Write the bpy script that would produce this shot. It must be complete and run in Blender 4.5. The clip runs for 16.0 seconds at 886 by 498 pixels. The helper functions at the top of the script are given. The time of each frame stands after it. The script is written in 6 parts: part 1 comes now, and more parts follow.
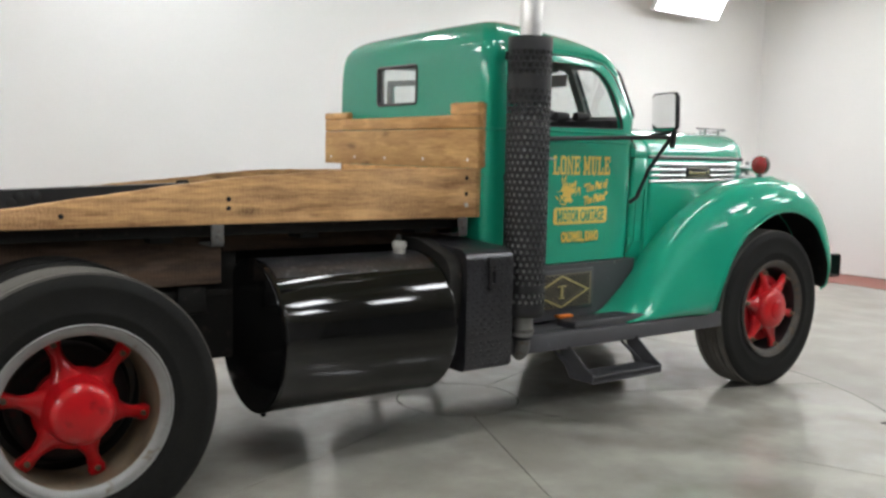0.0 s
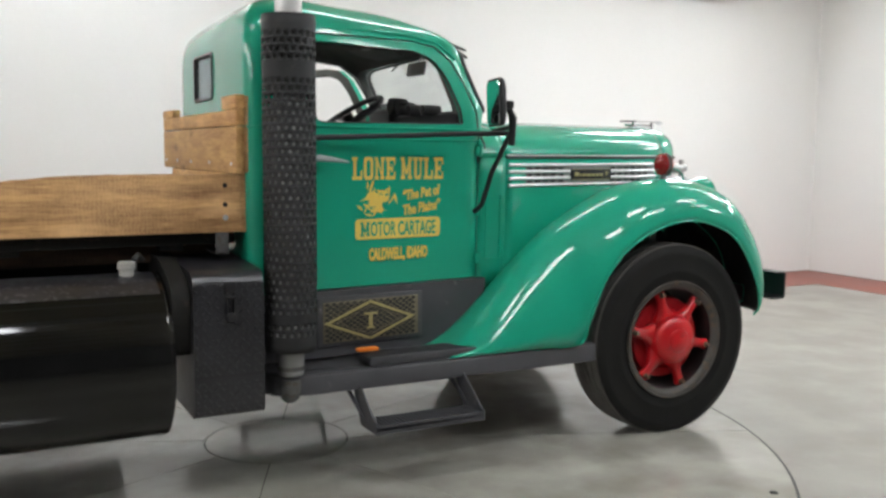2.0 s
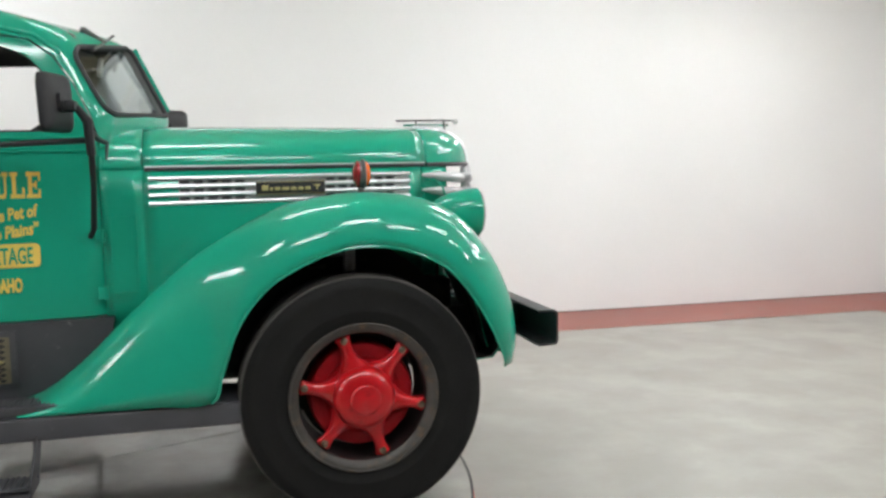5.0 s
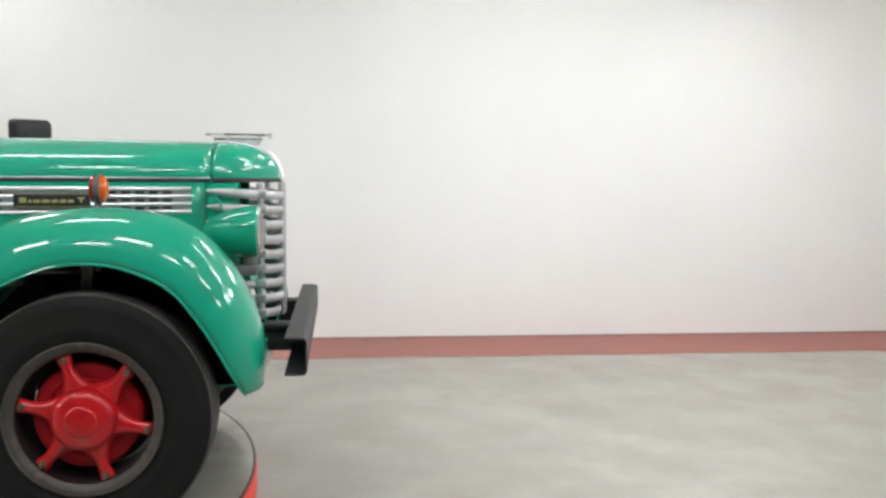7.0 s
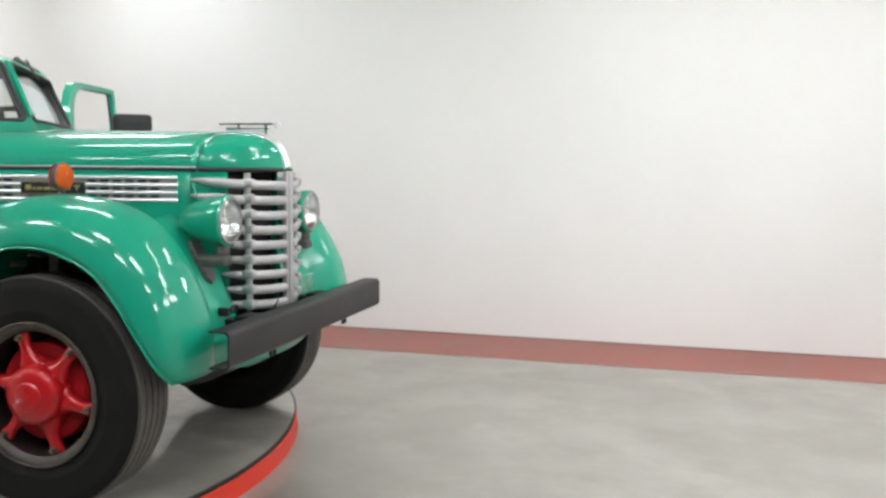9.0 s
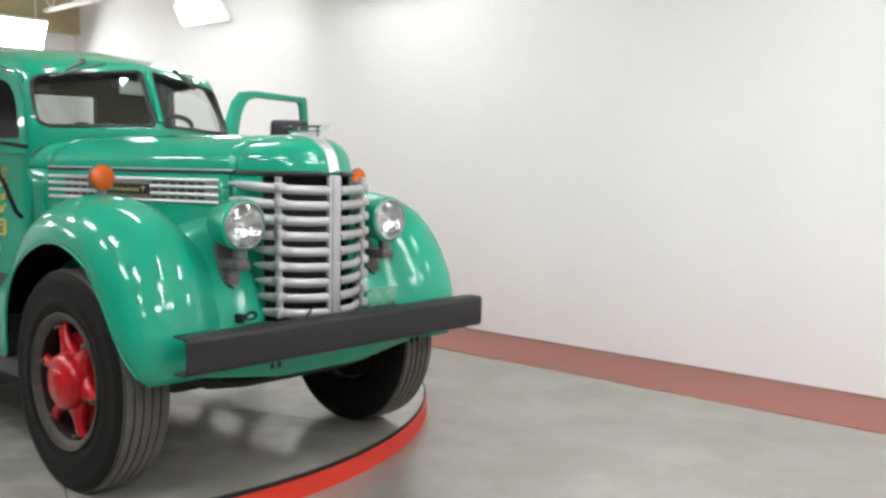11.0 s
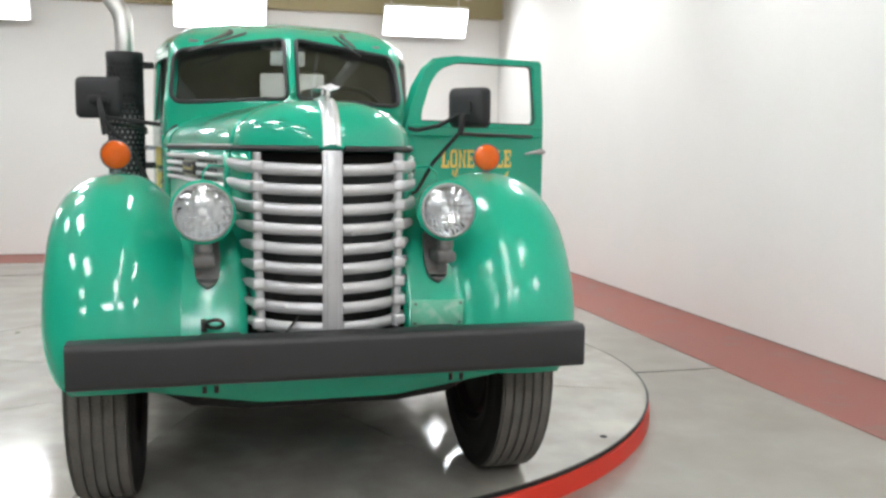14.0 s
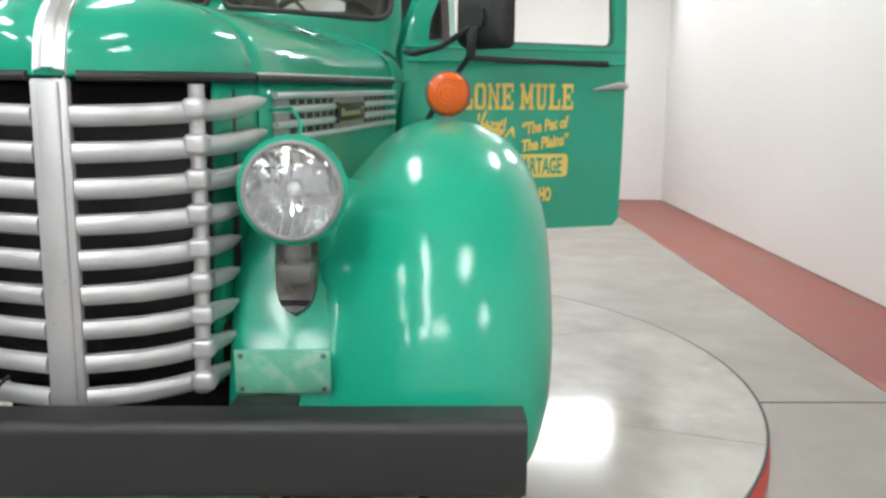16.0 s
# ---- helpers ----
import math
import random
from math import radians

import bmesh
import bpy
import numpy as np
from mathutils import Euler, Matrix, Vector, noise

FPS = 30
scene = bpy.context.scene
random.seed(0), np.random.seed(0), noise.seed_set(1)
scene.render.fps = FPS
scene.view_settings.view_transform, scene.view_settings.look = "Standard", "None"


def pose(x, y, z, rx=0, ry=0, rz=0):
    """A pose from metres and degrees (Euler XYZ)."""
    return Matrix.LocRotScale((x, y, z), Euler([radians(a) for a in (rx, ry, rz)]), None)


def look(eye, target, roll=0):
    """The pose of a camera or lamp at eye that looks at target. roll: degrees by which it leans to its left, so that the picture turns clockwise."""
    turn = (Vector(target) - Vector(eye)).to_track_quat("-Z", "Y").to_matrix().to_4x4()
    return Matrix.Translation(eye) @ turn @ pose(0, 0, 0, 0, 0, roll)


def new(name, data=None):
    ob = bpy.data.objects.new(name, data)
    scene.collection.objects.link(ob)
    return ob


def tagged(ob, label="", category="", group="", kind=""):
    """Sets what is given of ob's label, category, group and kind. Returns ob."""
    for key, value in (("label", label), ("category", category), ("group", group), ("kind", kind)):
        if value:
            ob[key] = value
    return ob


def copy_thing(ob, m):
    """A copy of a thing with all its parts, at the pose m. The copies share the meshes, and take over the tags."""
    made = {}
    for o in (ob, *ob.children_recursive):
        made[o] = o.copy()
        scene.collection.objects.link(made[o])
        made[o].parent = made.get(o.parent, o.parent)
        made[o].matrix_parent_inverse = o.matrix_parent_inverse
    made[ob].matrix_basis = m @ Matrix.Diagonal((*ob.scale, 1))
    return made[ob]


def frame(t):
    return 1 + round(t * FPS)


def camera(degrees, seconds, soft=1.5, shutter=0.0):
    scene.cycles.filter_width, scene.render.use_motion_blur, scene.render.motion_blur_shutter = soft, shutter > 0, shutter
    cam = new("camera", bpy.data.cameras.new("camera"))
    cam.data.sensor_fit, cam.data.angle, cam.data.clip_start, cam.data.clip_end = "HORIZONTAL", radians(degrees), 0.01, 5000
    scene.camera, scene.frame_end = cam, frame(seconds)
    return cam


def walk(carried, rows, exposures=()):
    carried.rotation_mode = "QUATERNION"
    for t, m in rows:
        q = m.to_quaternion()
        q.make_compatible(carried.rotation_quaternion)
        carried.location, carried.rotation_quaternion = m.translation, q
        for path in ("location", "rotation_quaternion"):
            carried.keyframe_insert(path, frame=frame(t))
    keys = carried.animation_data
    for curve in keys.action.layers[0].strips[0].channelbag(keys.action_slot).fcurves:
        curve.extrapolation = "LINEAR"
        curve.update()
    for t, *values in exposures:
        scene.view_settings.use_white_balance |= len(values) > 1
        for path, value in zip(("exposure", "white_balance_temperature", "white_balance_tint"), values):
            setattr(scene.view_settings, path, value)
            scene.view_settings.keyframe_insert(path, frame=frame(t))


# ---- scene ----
cam = camera(52.0, 16.0, 2.8)

PATH = [
    (0, (-5.191, -4.468, 1.458), (-4.02, -2.859, 1.253), 1.2),
    (0.5, (-4.765, -4.48, 1.474), (-3.636, -2.842, 1.269), 1.5),
    (1, (-4.305, -4.544, 1.494), (-3.241, -2.863, 1.287), 1.2),
    (1.5, (-3.787, -4.645, 1.495), (-2.813, -2.91, 1.287), 0.8),
    (2, (-3.318, -4.669, 1.502), (-2.398, -2.906, 1.287), 0.5),
    (2.5, (-2.811, -4.736, 1.501), (-1.962, -2.937, 1.292), 0.4),
    (3, (-2.288, -4.791, 1.496), (-1.521, -2.954, 1.305), 0.4),
    (5.5, (-0.239, -4.669, 1.49), (0.219, -2.731, 1.298), -0.6),
    (6, (0.144, -4.694, 1.498), (0.56, -2.747, 1.315), 0.2),
    (6.5, (0.527, -4.714, 1.518), (0.887, -2.754, 1.349), 0.8),
    (7, (1.035, -4.738, 1.522), (1.259, -2.758, 1.352), 0.5),
    (7.5, (1.487, -4.683, 1.488), (1.563, -2.691, 1.316), -0.1),
    (8, (1.851, -4.585, 1.529), (1.777, -2.596, 1.332), 0.2),
    (8.5, (2.272, -4.413, 1.523), (1.979, -2.445, 1.32), -0.2),
    (9, (2.687, -4.211, 1.509), (2.162, -2.29, 1.322), 0.5),
    (11.5, (4.16, -2.506, 1.506), (2.689, -1.162, 1.332), 1.0),
    (12, (4.264, -2.09, 1.503), (2.662, -0.905, 1.332), 1.2),
    (12.5, (4.339, -1.675, 1.506), (2.622, -0.666, 1.331), 1.2),
    (13, (4.363, -1.265, 1.496), (2.551, -0.438, 1.313), 1.2),
    (13.5, (4.234, -0.863, 1.497), (2.357, -0.203, 1.291), 1.1),
    (14, (4.03, -0.469, 1.479), (2.107, 0.034, 1.258), 0.6),
    (14.5, (3.733, -0.098, 1.484), (1.781, 0.259, 1.234), 0.6),
    (15, (3.376, 0.183, 1.497), (1.414, 0.437, 1.203), 0.7),
    (15.5, (2.998, 0.466, 1.481), (1.031, 0.616, 1.155), 1.0),
    (16, (2.557, 0.695, 1.462), (0.59, 0.75, 1.106), 0.6),
]
walk(cam, [(t, look(e, g, r)) for t, e, g, r in PATH], [(0, -0.06), (3, -0.08), (5.5, -0.04), (9, -0.05), (11.5, 0.02), (13, 0.07), (14.5, 0.12), (16, 0.13)])

# ---------------------------------------------------------------- light
world = bpy.data.worlds.new("world")
scene.world = world
world.use_nodes = True
world.node_tree.nodes["Background"].inputs[0].default_value = (0.9, 0.95, 1.0, 1)
world.node_tree.nodes["Background"].inputs[1].default_value = 0.05
PANEL_GLOW = 29.0

# ---------------------------------------------------------------- materials


class Nodes:
    """Small helper round one node material."""

    def __init__(self, name):
        self.m = bpy.data.materials.new(name)
        self.m.use_nodes = True
        self.t = self.m.node_tree
        self.bsdf = self.t.nodes["Principled BSDF"]
        self.out = self.t.nodes["Material Output"]

    def add(self, kind, **values):
        n = self.t.nodes.new(kind)
        for k, v in values.items():
            n.inputs[k].default_value = v
        return n

    def link(self, a, b):
        self.t.links.new(a, b)

    def put(self, **values):
        for k, v in values.items():
            self.bsdf.inputs[k.replace("_", " ")].default_value = v
        return self

    def noise(self, scale, detail=4.0, stretch=None, coord="Object"):
        tc = self.t.nodes.new("ShaderNodeTexCoord")
        src = tc.outputs[coord]
        if stretch:
            mp = self.t.nodes.new("ShaderNodeMapping")
            mp.inputs["Scale"].default_value = stretch
            self.link(src, mp.inputs["Vector"])
            src = mp.outputs["Vector"]
        n = self.add("ShaderNodeTexNoise", Scale=scale, Detail=detail)
        self.link(src, n.inputs["Vector"])
        return n.outputs["Fac"]

    def ramp(self, fac, *stops):
        r = self.t.nodes.new("ShaderNodeValToRGB")
        e = r.color_ramp.elements
        while len(e) < len(stops):
            e.new(0.5)
        for el, (p, c) in zip(e, stops):
            el.position = p
            el.color = (*c, 1) if len(c) == 3 else c
        self.link(fac, r.inputs["Fac"])
        return r.outputs["Color"]

    def mix(self, fac, a, b, kind="MIX"):
        n = self.t.nodes.new("ShaderNodeMixRGB")
        n.blend_type = kind
        for sock, v in ((n.inputs[0], fac), (n.inputs[1], a), (n.inputs[2], b)):
            if isinstance(v, (int, float)):
                sock.default_value = v
            elif isinstance(v, tuple):
                sock.default_value = (*v, 1)
            else:
                self.link(v, sock)
        return n.outputs[0]

    def bump(self, height, strength=0.2, distance=0.01):
        b = self.add("ShaderNodeBump", Strength=strength, Distance=distance)
        self.link(height, b.inputs["Height"])
        self.link(b.outputs["Normal"], self.bsdf.inputs["Normal"])

    def color(self, sock):
        self.link(sock, self.bsdf.inputs["Base Color"])

    def rough(self, sock, lo, hi):
        r = self.add("ShaderNodeMapRange")
        r.inputs["To Min"].default_value, r.inputs["To Max"].default_value = lo, hi
        self.link(sock, r.inputs["Value"])
        self.link(r.outputs["Result"], self.bsdf.inputs["Roughness"])


def surface(name, col, rough=0.5, metal=0.0, coat=0.0, var=0.15, scale=5.0, fine=140.0, bump=0.05, spread=0.1, dirt=None, dirt_at=0.62, spec=0.5, gloss=0.04):
    """A painted, cast or moulded surface: two scales of variation, fine relief, uneven gloss, optional stains."""
    n = Nodes(name)
    n.put(Metallic=metal, Coat_Weight=coat, Coat_Roughness=gloss, Specular_IOR_Level=spec)
    big, small = n.noise(scale), n.noise(fine, 2.0)
    lo, hi = tuple(c * (1 - var) for c in col), tuple(min(1, c * (1 + var)) for c in col)
    c = n.ramp(big, (0.3, lo), (0.7, hi))
    c = n.mix(0.25, c, n.ramp(small, (0.3, lo), (0.7, hi)))
    if dirt:
        spots = n.noise(scale * 3.1, 8.0)
        c = n.mix(n.ramp(spots, (dirt_at, (0, 0, 0)), (dirt_at + 0.14, (1, 1, 1))), c, dirt)
    n.color(c)
    n.rough(big, max(0.02, rough - spread), min(1, rough + spread))
    if bump:
        n.bump(small, bump, 0.004)
    return n.m


GREEN = surface("green_enamel", (0.008, 0.285, 0.178), 0.42, 0, 0.85, 0.06, 1.6, 60, 0.010, 0.06, spec=0.10, gloss=0.09)
GREEN_DULL = surface("green_faded", (0.12, 0.40, 0.27), 0.45, 0, 0.2, 0.2, 7, 120, 0.03, 0.1, (0.26, 0.46, 0.36), 0.5)
CABIN = surface("cabin_lining", (0.15, 0.148, 0.140), 0.8, 0, 0, 0.2, 6, 200, 0.08)
GREY_PAINT = surface("dark_grey_paint", (0.046, 0.046, 0.051), 0.5, 0, 0.1, 0.18, 7, 160, 0.08, 0.1, (0.16, 0.155, 0.15), 0.66)
BUMPER = surface("bumper_black", (0.0145, 0.0145, 0.0155), 0.48, 0, 0.0, 0.12, 5, 220, 0.12, 0.08, spec=0.4)
SATIN = surface("satin_black", (0.016, 0.016, 0.017), 0.55, 0, 0, 0.25, 8, 150, 0.08, 0.12, (0.045, 0.042, 0.04), 0.68, spec=0.3)
CHASSIS = surface("chassis_black", (0.013, 0.0125, 0.0115), 0.7, 0, 0, 0.3, 8, 120, 0.12, 0.12, (0.035, 0.030, 0.025), 0.60, spec=0.25)
TANK = surface("gloss_black_enamel", (0.0045, 0.0045, 0.0045), 0.09, 0, 0.0, 0.2, 3, 90, 0.008, 0.03, (0.008, 0.008, 0.008), 0.6, spec=0.48)
TANK_TOP = surface("dusty_black_enamel", (0.016, 0.016, 0.018), 0.36, 0, 0.2, 0.5, 15, 120, 0.08, 0.14, (0.085, 0.085, 0.09), 0.54)
RED = surface("red_enamel", (0.45, 0.007, 0.011), 0.40, 0, 0.75, 0.16, 6, 90, 0.03, 0.08, (0.26, 0.006, 0.009), 0.58, spec=0.12, gloss=0.07)
RED_DEEP = surface("dull_red_drum", (0.30, 0.006, 0.010), 0.55, 0, 0.1, 0.25, 8, 90, 0.05, 0.1, (0.08, 0.008, 0.010), 0.60, spec=0.12)
DRUM = surface("dark_brake_drum", (0.016, 0.010, 0.010), 0.6, 0, 0.0, 0.3, 8, 90, 0.08, 0.1, (0.05, 0.006, 0.008), 0.6, spec=0.3)
RUST = surface("rusty_clamp", (0.10, 0.055, 0.032), 0.7, 0.1, 0, 0.35, 20, 200, 0.2, 0.1, (0.05, 0.035, 0.025), 0.5)
RIM = surface("grey_steel_rim", (0.066, 0.061, 0.055), 0.52, 0.2, 0, 0.4, 9, 150, 0.12, 0.12, (0.105, 0.075, 0.05), 0.56, spec=0.3)
RIM_PALE = surface("silver_painted_rim", (0.25, 0.25, 0.245), 0.5, 0.3, 0, 0.22, 6, 150, 0.12, 0.12, (0.14, 0.105, 0.07), 0.62)
ALU = surface("silver_painted_bars", (0.42, 0.42, 0.425), 0.42, 0.5, 0.1, 0.12, 9, 260, 0.06, 0.08, (0.30, 0.30, 0.30), 0.66)
BRIGHT = surface("brushed_moulding", (0.64, 0.64, 0.65), 0.34, 0.6, 0, 0.1, 12, 260, 0.05, 0.08)
CHROME = surface("chrome", (0.80, 0.80, 0.81), 0.12, 1.0, 0, 0.06, 8, 200, 0.01, 0.05)
PIPE = surface("polished_pipe", (0.78, 0.77, 0.75), 0.44, 0.85, 0, 0.1, 6, 200, 0.03, 0.08)
CAST = surface("weathered_cast_bracket", (0.11, 0.108, 0.105), 0.6, 0.3, 0, 0.35, 14, 200, 0.2, 0.1, (0.09, 0.07, 0.05), 0.55)
TRIM = surface("rubber_trim", (0.020, 0.020, 0.021), 0.6, 0, 0, 0.2, 10, 200, 0.05)
YELLOW = surface("yellow_signwriting", (0.70, 0.50, 0.095), 0.45, 0, 0.3, 0.1, 14, 200, 0.0, 0.05)
GOLD = surface("pale_gold_paint", (0.36, 0.30, 0.12), 0.45, 0, 0.2, 0.15, 14, 200, 0.0, 0.05)
AMBER = surface("amber_lens", (0.58, 0.095, 0.006), 0.16, 0, 0.0, 0.1, 14, 300, 0.05, 0.05, spec=0.4)
RED_LENS = surface("red_lens", (0.30, 0.006, 0.010), 0.2, 0, 0.6, 0.12, 14, 300, 0.05, 0.05)
MUFFLER = surface("aluminised_muffler", (0.30, 0.30, 0.298), 0.55, 0.1, 0, 0.2, 9, 200, 0.08)
DUSTY = surface("white_filler_cap", (0.38, 0.37, 0.34), 0.5, 0, 0, 0.25, 20, 200, 0.1)
ORANGE_RAG = surface("orange_plastic", (0.75, 0.20, 0.02), 0.5, 0, 0, 0.15, 20, 200, 0.1)
WALL = surface("white_wall_paint", (0.735, 0.73, 0.715), 0.75, 0, 0, 0.03, 0.7, 45, 0.03, 0.08)
TAN = surface("tan_painted_steel", (0.36, 0.31, 0.17), 0.65, 0, 0, 0.1, 1.2, 60, 0.03, 0.08)
DARK_WALL = surface("dark_unseen_wall", (0.10, 0.10, 0.10), 0.7, 0, 0, 0.12, 0.9, 45, 0.03, 0.08)
JOIST = surface("cream_joist_paint", (0.70, 0.68, 0.60), 0.6, 0, 0, 0.06, 3, 60, 0.03, 0.08)
STRIPE = surface("brick_red_floor_paint", (0.280, 0.088, 0.070), 0.44, 0, 0, 0.16, 1.3, 70, 0.05, 0.1, (0.22, 0.125, 0.105), 0.58, spec=0.5)
RIM_RED = surface("signal_red_paint", (0.60, 0.030, 0.014), 0.5, 0, 0.0, 0.08, 4, 120, 0.03, 0.08)
FIXTURE = surface("white_fixture_steel", (0.75, 0.75, 0.74), 0.45, 0, 0, 0.05, 6, 100, 0.02)
SEAM = surface("dirty_wall_joint", (0.20, 0.155, 0.13), 0.8, 0, 0, 0.3, 3, 90, 0.0)
BARREL = surface("rusty_rim_barrel", (0.135, 0.105, 0.070), 0.6, 0.1, 0, 0.4, 9, 150, 0.12, 0.1, (0.16, 0.11, 0.05), 0.55)
LATTICE = surface("tarnished_lattice", (0.135, 0.115, 0.070), 0.55, 0.2, 0, 0.3, 14, 200, 0.1)
GAP = surface("black_gap", (0.013, 0.013, 0.013), 0.8, 0, 0, 0.2, 9, 90, 0.0)


def rubber():
    n = Nodes("tyre_rubber")
    big, small = n.noise(7, 6), n.noise(180, 3)
    c = n.ramp(big, (0.3, (0.0085, 0.0085, 0.0082)), (0.75, (0.015, 0.0145, 0.0135)))
    n.color(n.mix(0.3, c, n.ramp(small, (0.4, (0.009, 0.009, 0.0085)), (0.75, (0.022, 0.021, 0.020)))))
    n.rough(big, 0.55, 0.75)
    n.put(Specular_IOR_Level=0.12)
    n.bump(small, 0.15, 0.003)
    return n.m


def tread_rubber():
    n = Nodes("worn_tread_rubber")
    big, small = n.noise(9, 6), n.noise(160, 3)
    n.color(n.mix(0.4, n.ramp(big, (0.3, (0.050, 0.046, 0.041)), (0.7, (0.110, 0.102, 0.09))), n.ramp(small, (0.3, (0.06, 0.057, 0.05)), (0.7, (0.16, 0.15, 0.135)))))
    n.rough(big, 0.75, 0.95)
    n.bump(small, 0.2, 0.003)
    return n.m


def timber(name, dark, light, along="x", rough=0.7):
    """Sawn boards with grain, knots and grey weathering; one tone for each board."""
    n = Nodes(name)
    s = {"x": (1.3, 11, 11), "y": (11, 1.3, 11)}[along]
    k = {"x": (2.0, 6, 6), "y": (6, 2.0, 6)}[along]
    grain, fine, cloud = n.noise(2.2, 8, s), n.noise(9, 6, s), n.noise(1.6, 4)
    c = n.ramp(grain, (0.38, dark), (0.5, tuple((a + b) / 2 for a, b in zip(dark, light))), (0.64, light))
    c = n.mix(0.35, c, n.ramp(fine, (0.40, dark), (0.60, light)))
    grey = n.ramp(cloud, (0.45, (0, 0, 0)), (0.75, (0.45, 0.45, 0.45)))
    c = n.mix(grey, c, tuple(v * 0.7 + 0.02 for v in light))
    tc = n.t.nodes.new("ShaderNodeTexCoord")
    mp = n.t.nodes.new("ShaderNodeMapping")
    mp.inputs["Scale"].default_value = k
    n.link(tc.outputs["Object"], mp.inputs["Vector"])
    v = n.add("ShaderNodeTexVoronoi", Scale=0.8)
    n.link(mp.outputs["Vector"], v.inputs["Vector"])
    c = n.mix(n.ramp(v.outputs["Distance"], (0.05, (0.85, 0.85, 0.85)), (0.13, (0, 0, 0))), c, tuple(d * 0.45 for d in dark))
    worn = n.noise(5.5, 9, {"x": (0.6, 2.2, 2.2), "y": (2.2, 0.6, 2.2)}[along])
    c = n.mix(n.ramp(worn, (0.53, (0, 0, 0)), (0.68, (0.6, 0.6, 0.6))), c, tuple(min(1, v * 1.35 + 0.05) for v in light))
    saw = n.noise(34, 3, {"x": (2.8, 1, 0.7), "y": (1, 2.8, 0.7)}[along])
    c = n.mix(0.12, c, n.ramp(saw, (0.35, dark), (0.65, light)))
    wave = n.add("ShaderNodeTexWave", Scale=20.0, Distortion=7.0, Detail=3.0)
    wave.inputs["Detail Scale"].default_value = 2.5
    wave.bands_direction = along.upper()
    n.link(tc.outputs["Object"], wave.inputs["Vector"])
    chatter = n.mix(n.ramp(cloud, (0.40, (0, 0, 0)), (0.62, (0.24, 0.24, 0.24))), (0, 0, 0), wave.outputs["Color"])
    c = n.mix(chatter, c, tuple(min(1, v * 1.2 + 0.04) for v in light))
    info = n.t.nodes.new("ShaderNodeObjectInfo")
    tone = n.ramp(info.outputs["Random"], (0.0, (0.82, 0.82, 0.82)), (1.0, (1.12, 1.08, 1.05)))
    n.color(n.mix(1.0, c, tone, "MULTIPLY"))
    n.rough(grain, rough - 0.1, rough + 0.15)
    n.bump(n.mix(0.22, fine, wave.outputs["Color"]), 0.35, 0.006)
    return n.m


def concrete(name, dark, light, rough_lo, rough_hi, stain, cloud=0.55, stain_at=0.57, coat=0.5, coat_rough=0.2, coat_ior=1.6, bare=0.35):
    """Sealed concrete: broad clouds, trowel marks, fine specks and darker stains."""
    n = Nodes(name)
    broad, mid, fine = n.noise(cloud, 6), n.noise(2.2, 10, (1.0, 0.75, 1.0)), n.noise(70, 3)
    c = n.ramp(broad, (0.3, dark), (0.7, light))
    c = n.mix(0.45, c, n.ramp(mid, (0.38, tuple(v * 0.86 for v in dark)), (0.62, light)))
    c = n.mix(0.12, c, n.ramp(fine, (0.3, dark), (0.7, light)))
    spots = n.noise(1.9, 9)
    c = n.mix(n.ramp(spots, (stain_at, (0, 0, 0)), (stain_at + 0.22, (0.6, 0.6, 0.6))), c, stain)
    streak = n.noise(2.3, 11, (0.85, 1.1, 1.0))
    c = n.mix(n.ramp(streak, (0.42, (0.42, 0.42, 0.42)), (0.60, (0, 0, 0))), c, tuple((a * 2 + b) / 3 for a, b in zip(stain, dark)))
    n.color(c)
    n.rough(mid, rough_lo, rough_hi)
    n.bump(n.mix(0.3, mid, fine), 0.04, 0.01)
    n.put(Coat_Roughness=coat_rough, Coat_IOR=coat_ior)
    sealed = n.add("ShaderNodeMapRange")
    sealed.inputs["From Min"].default_value, sealed.inputs["From Max"].default_value = 0.42, 0.58
    sealed.inputs["To Min"].default_value, sealed.inputs["To Max"].default_value = coat * bare, coat
    n.link(n.noise(2.6, 11, (1.0, 0.8, 1.0)), sealed.inputs["Value"])
    n.link(sealed.outputs["Result"], n.bsdf.inputs["Coat Weight"])
    return n.m


GREEN_SOFT = surface("green_dulled_enamel", (0.009, 0.290, 0.182), 0.42, 0, 0.8, 0.08, 1.6, 60, 0.010, 0.06, spec=0.10, gloss=0.16)
RUBBER, TREAD = rubber(), tread_rubber()
WOOD_X = timber("weathered_fir_plank", (0.155, 0.070, 0.024), (0.53, 0.320, 0.135), "x")
WOOD_Y = timber("weathered_fir_board", (0.40, 0.190, 0.058), (0.72, 0.430, 0.165), "y")
WOOD_DARK = timber("dark_oak_sill", (0.030, 0.018, 0.012), (0.095, 0.058, 0.035), "x", 0.8)
PLATE = surface("black_checker_plate", (0.019, 0.019, 0.022), 0.36, 0, 0.2, 0.3, 7, 150, 0.10, 0.1, (0.07, 0.07, 0.075), 0.68)
FLOOR = concrete("sealed_concrete", (0.248, 0.236, 0.208), (0.318, 0.306, 0.275), 0.36, 0.52, (0.190, 0.168, 0.138), stain_at=0.54, coat=0.7, coat_rough=0.2, coat_ior=1.55, bare=0.7)
DECK = concrete("grey_painted_deck", (0.33, 0.317, 0.278), (0.455, 0.441, 0.394), 0.42, 0.60, (0.12, 0.102, 0.075), 0.9, 0.50, coat=1.0, coat_rough=0.12, coat_ior=1.72, bare=0.6)


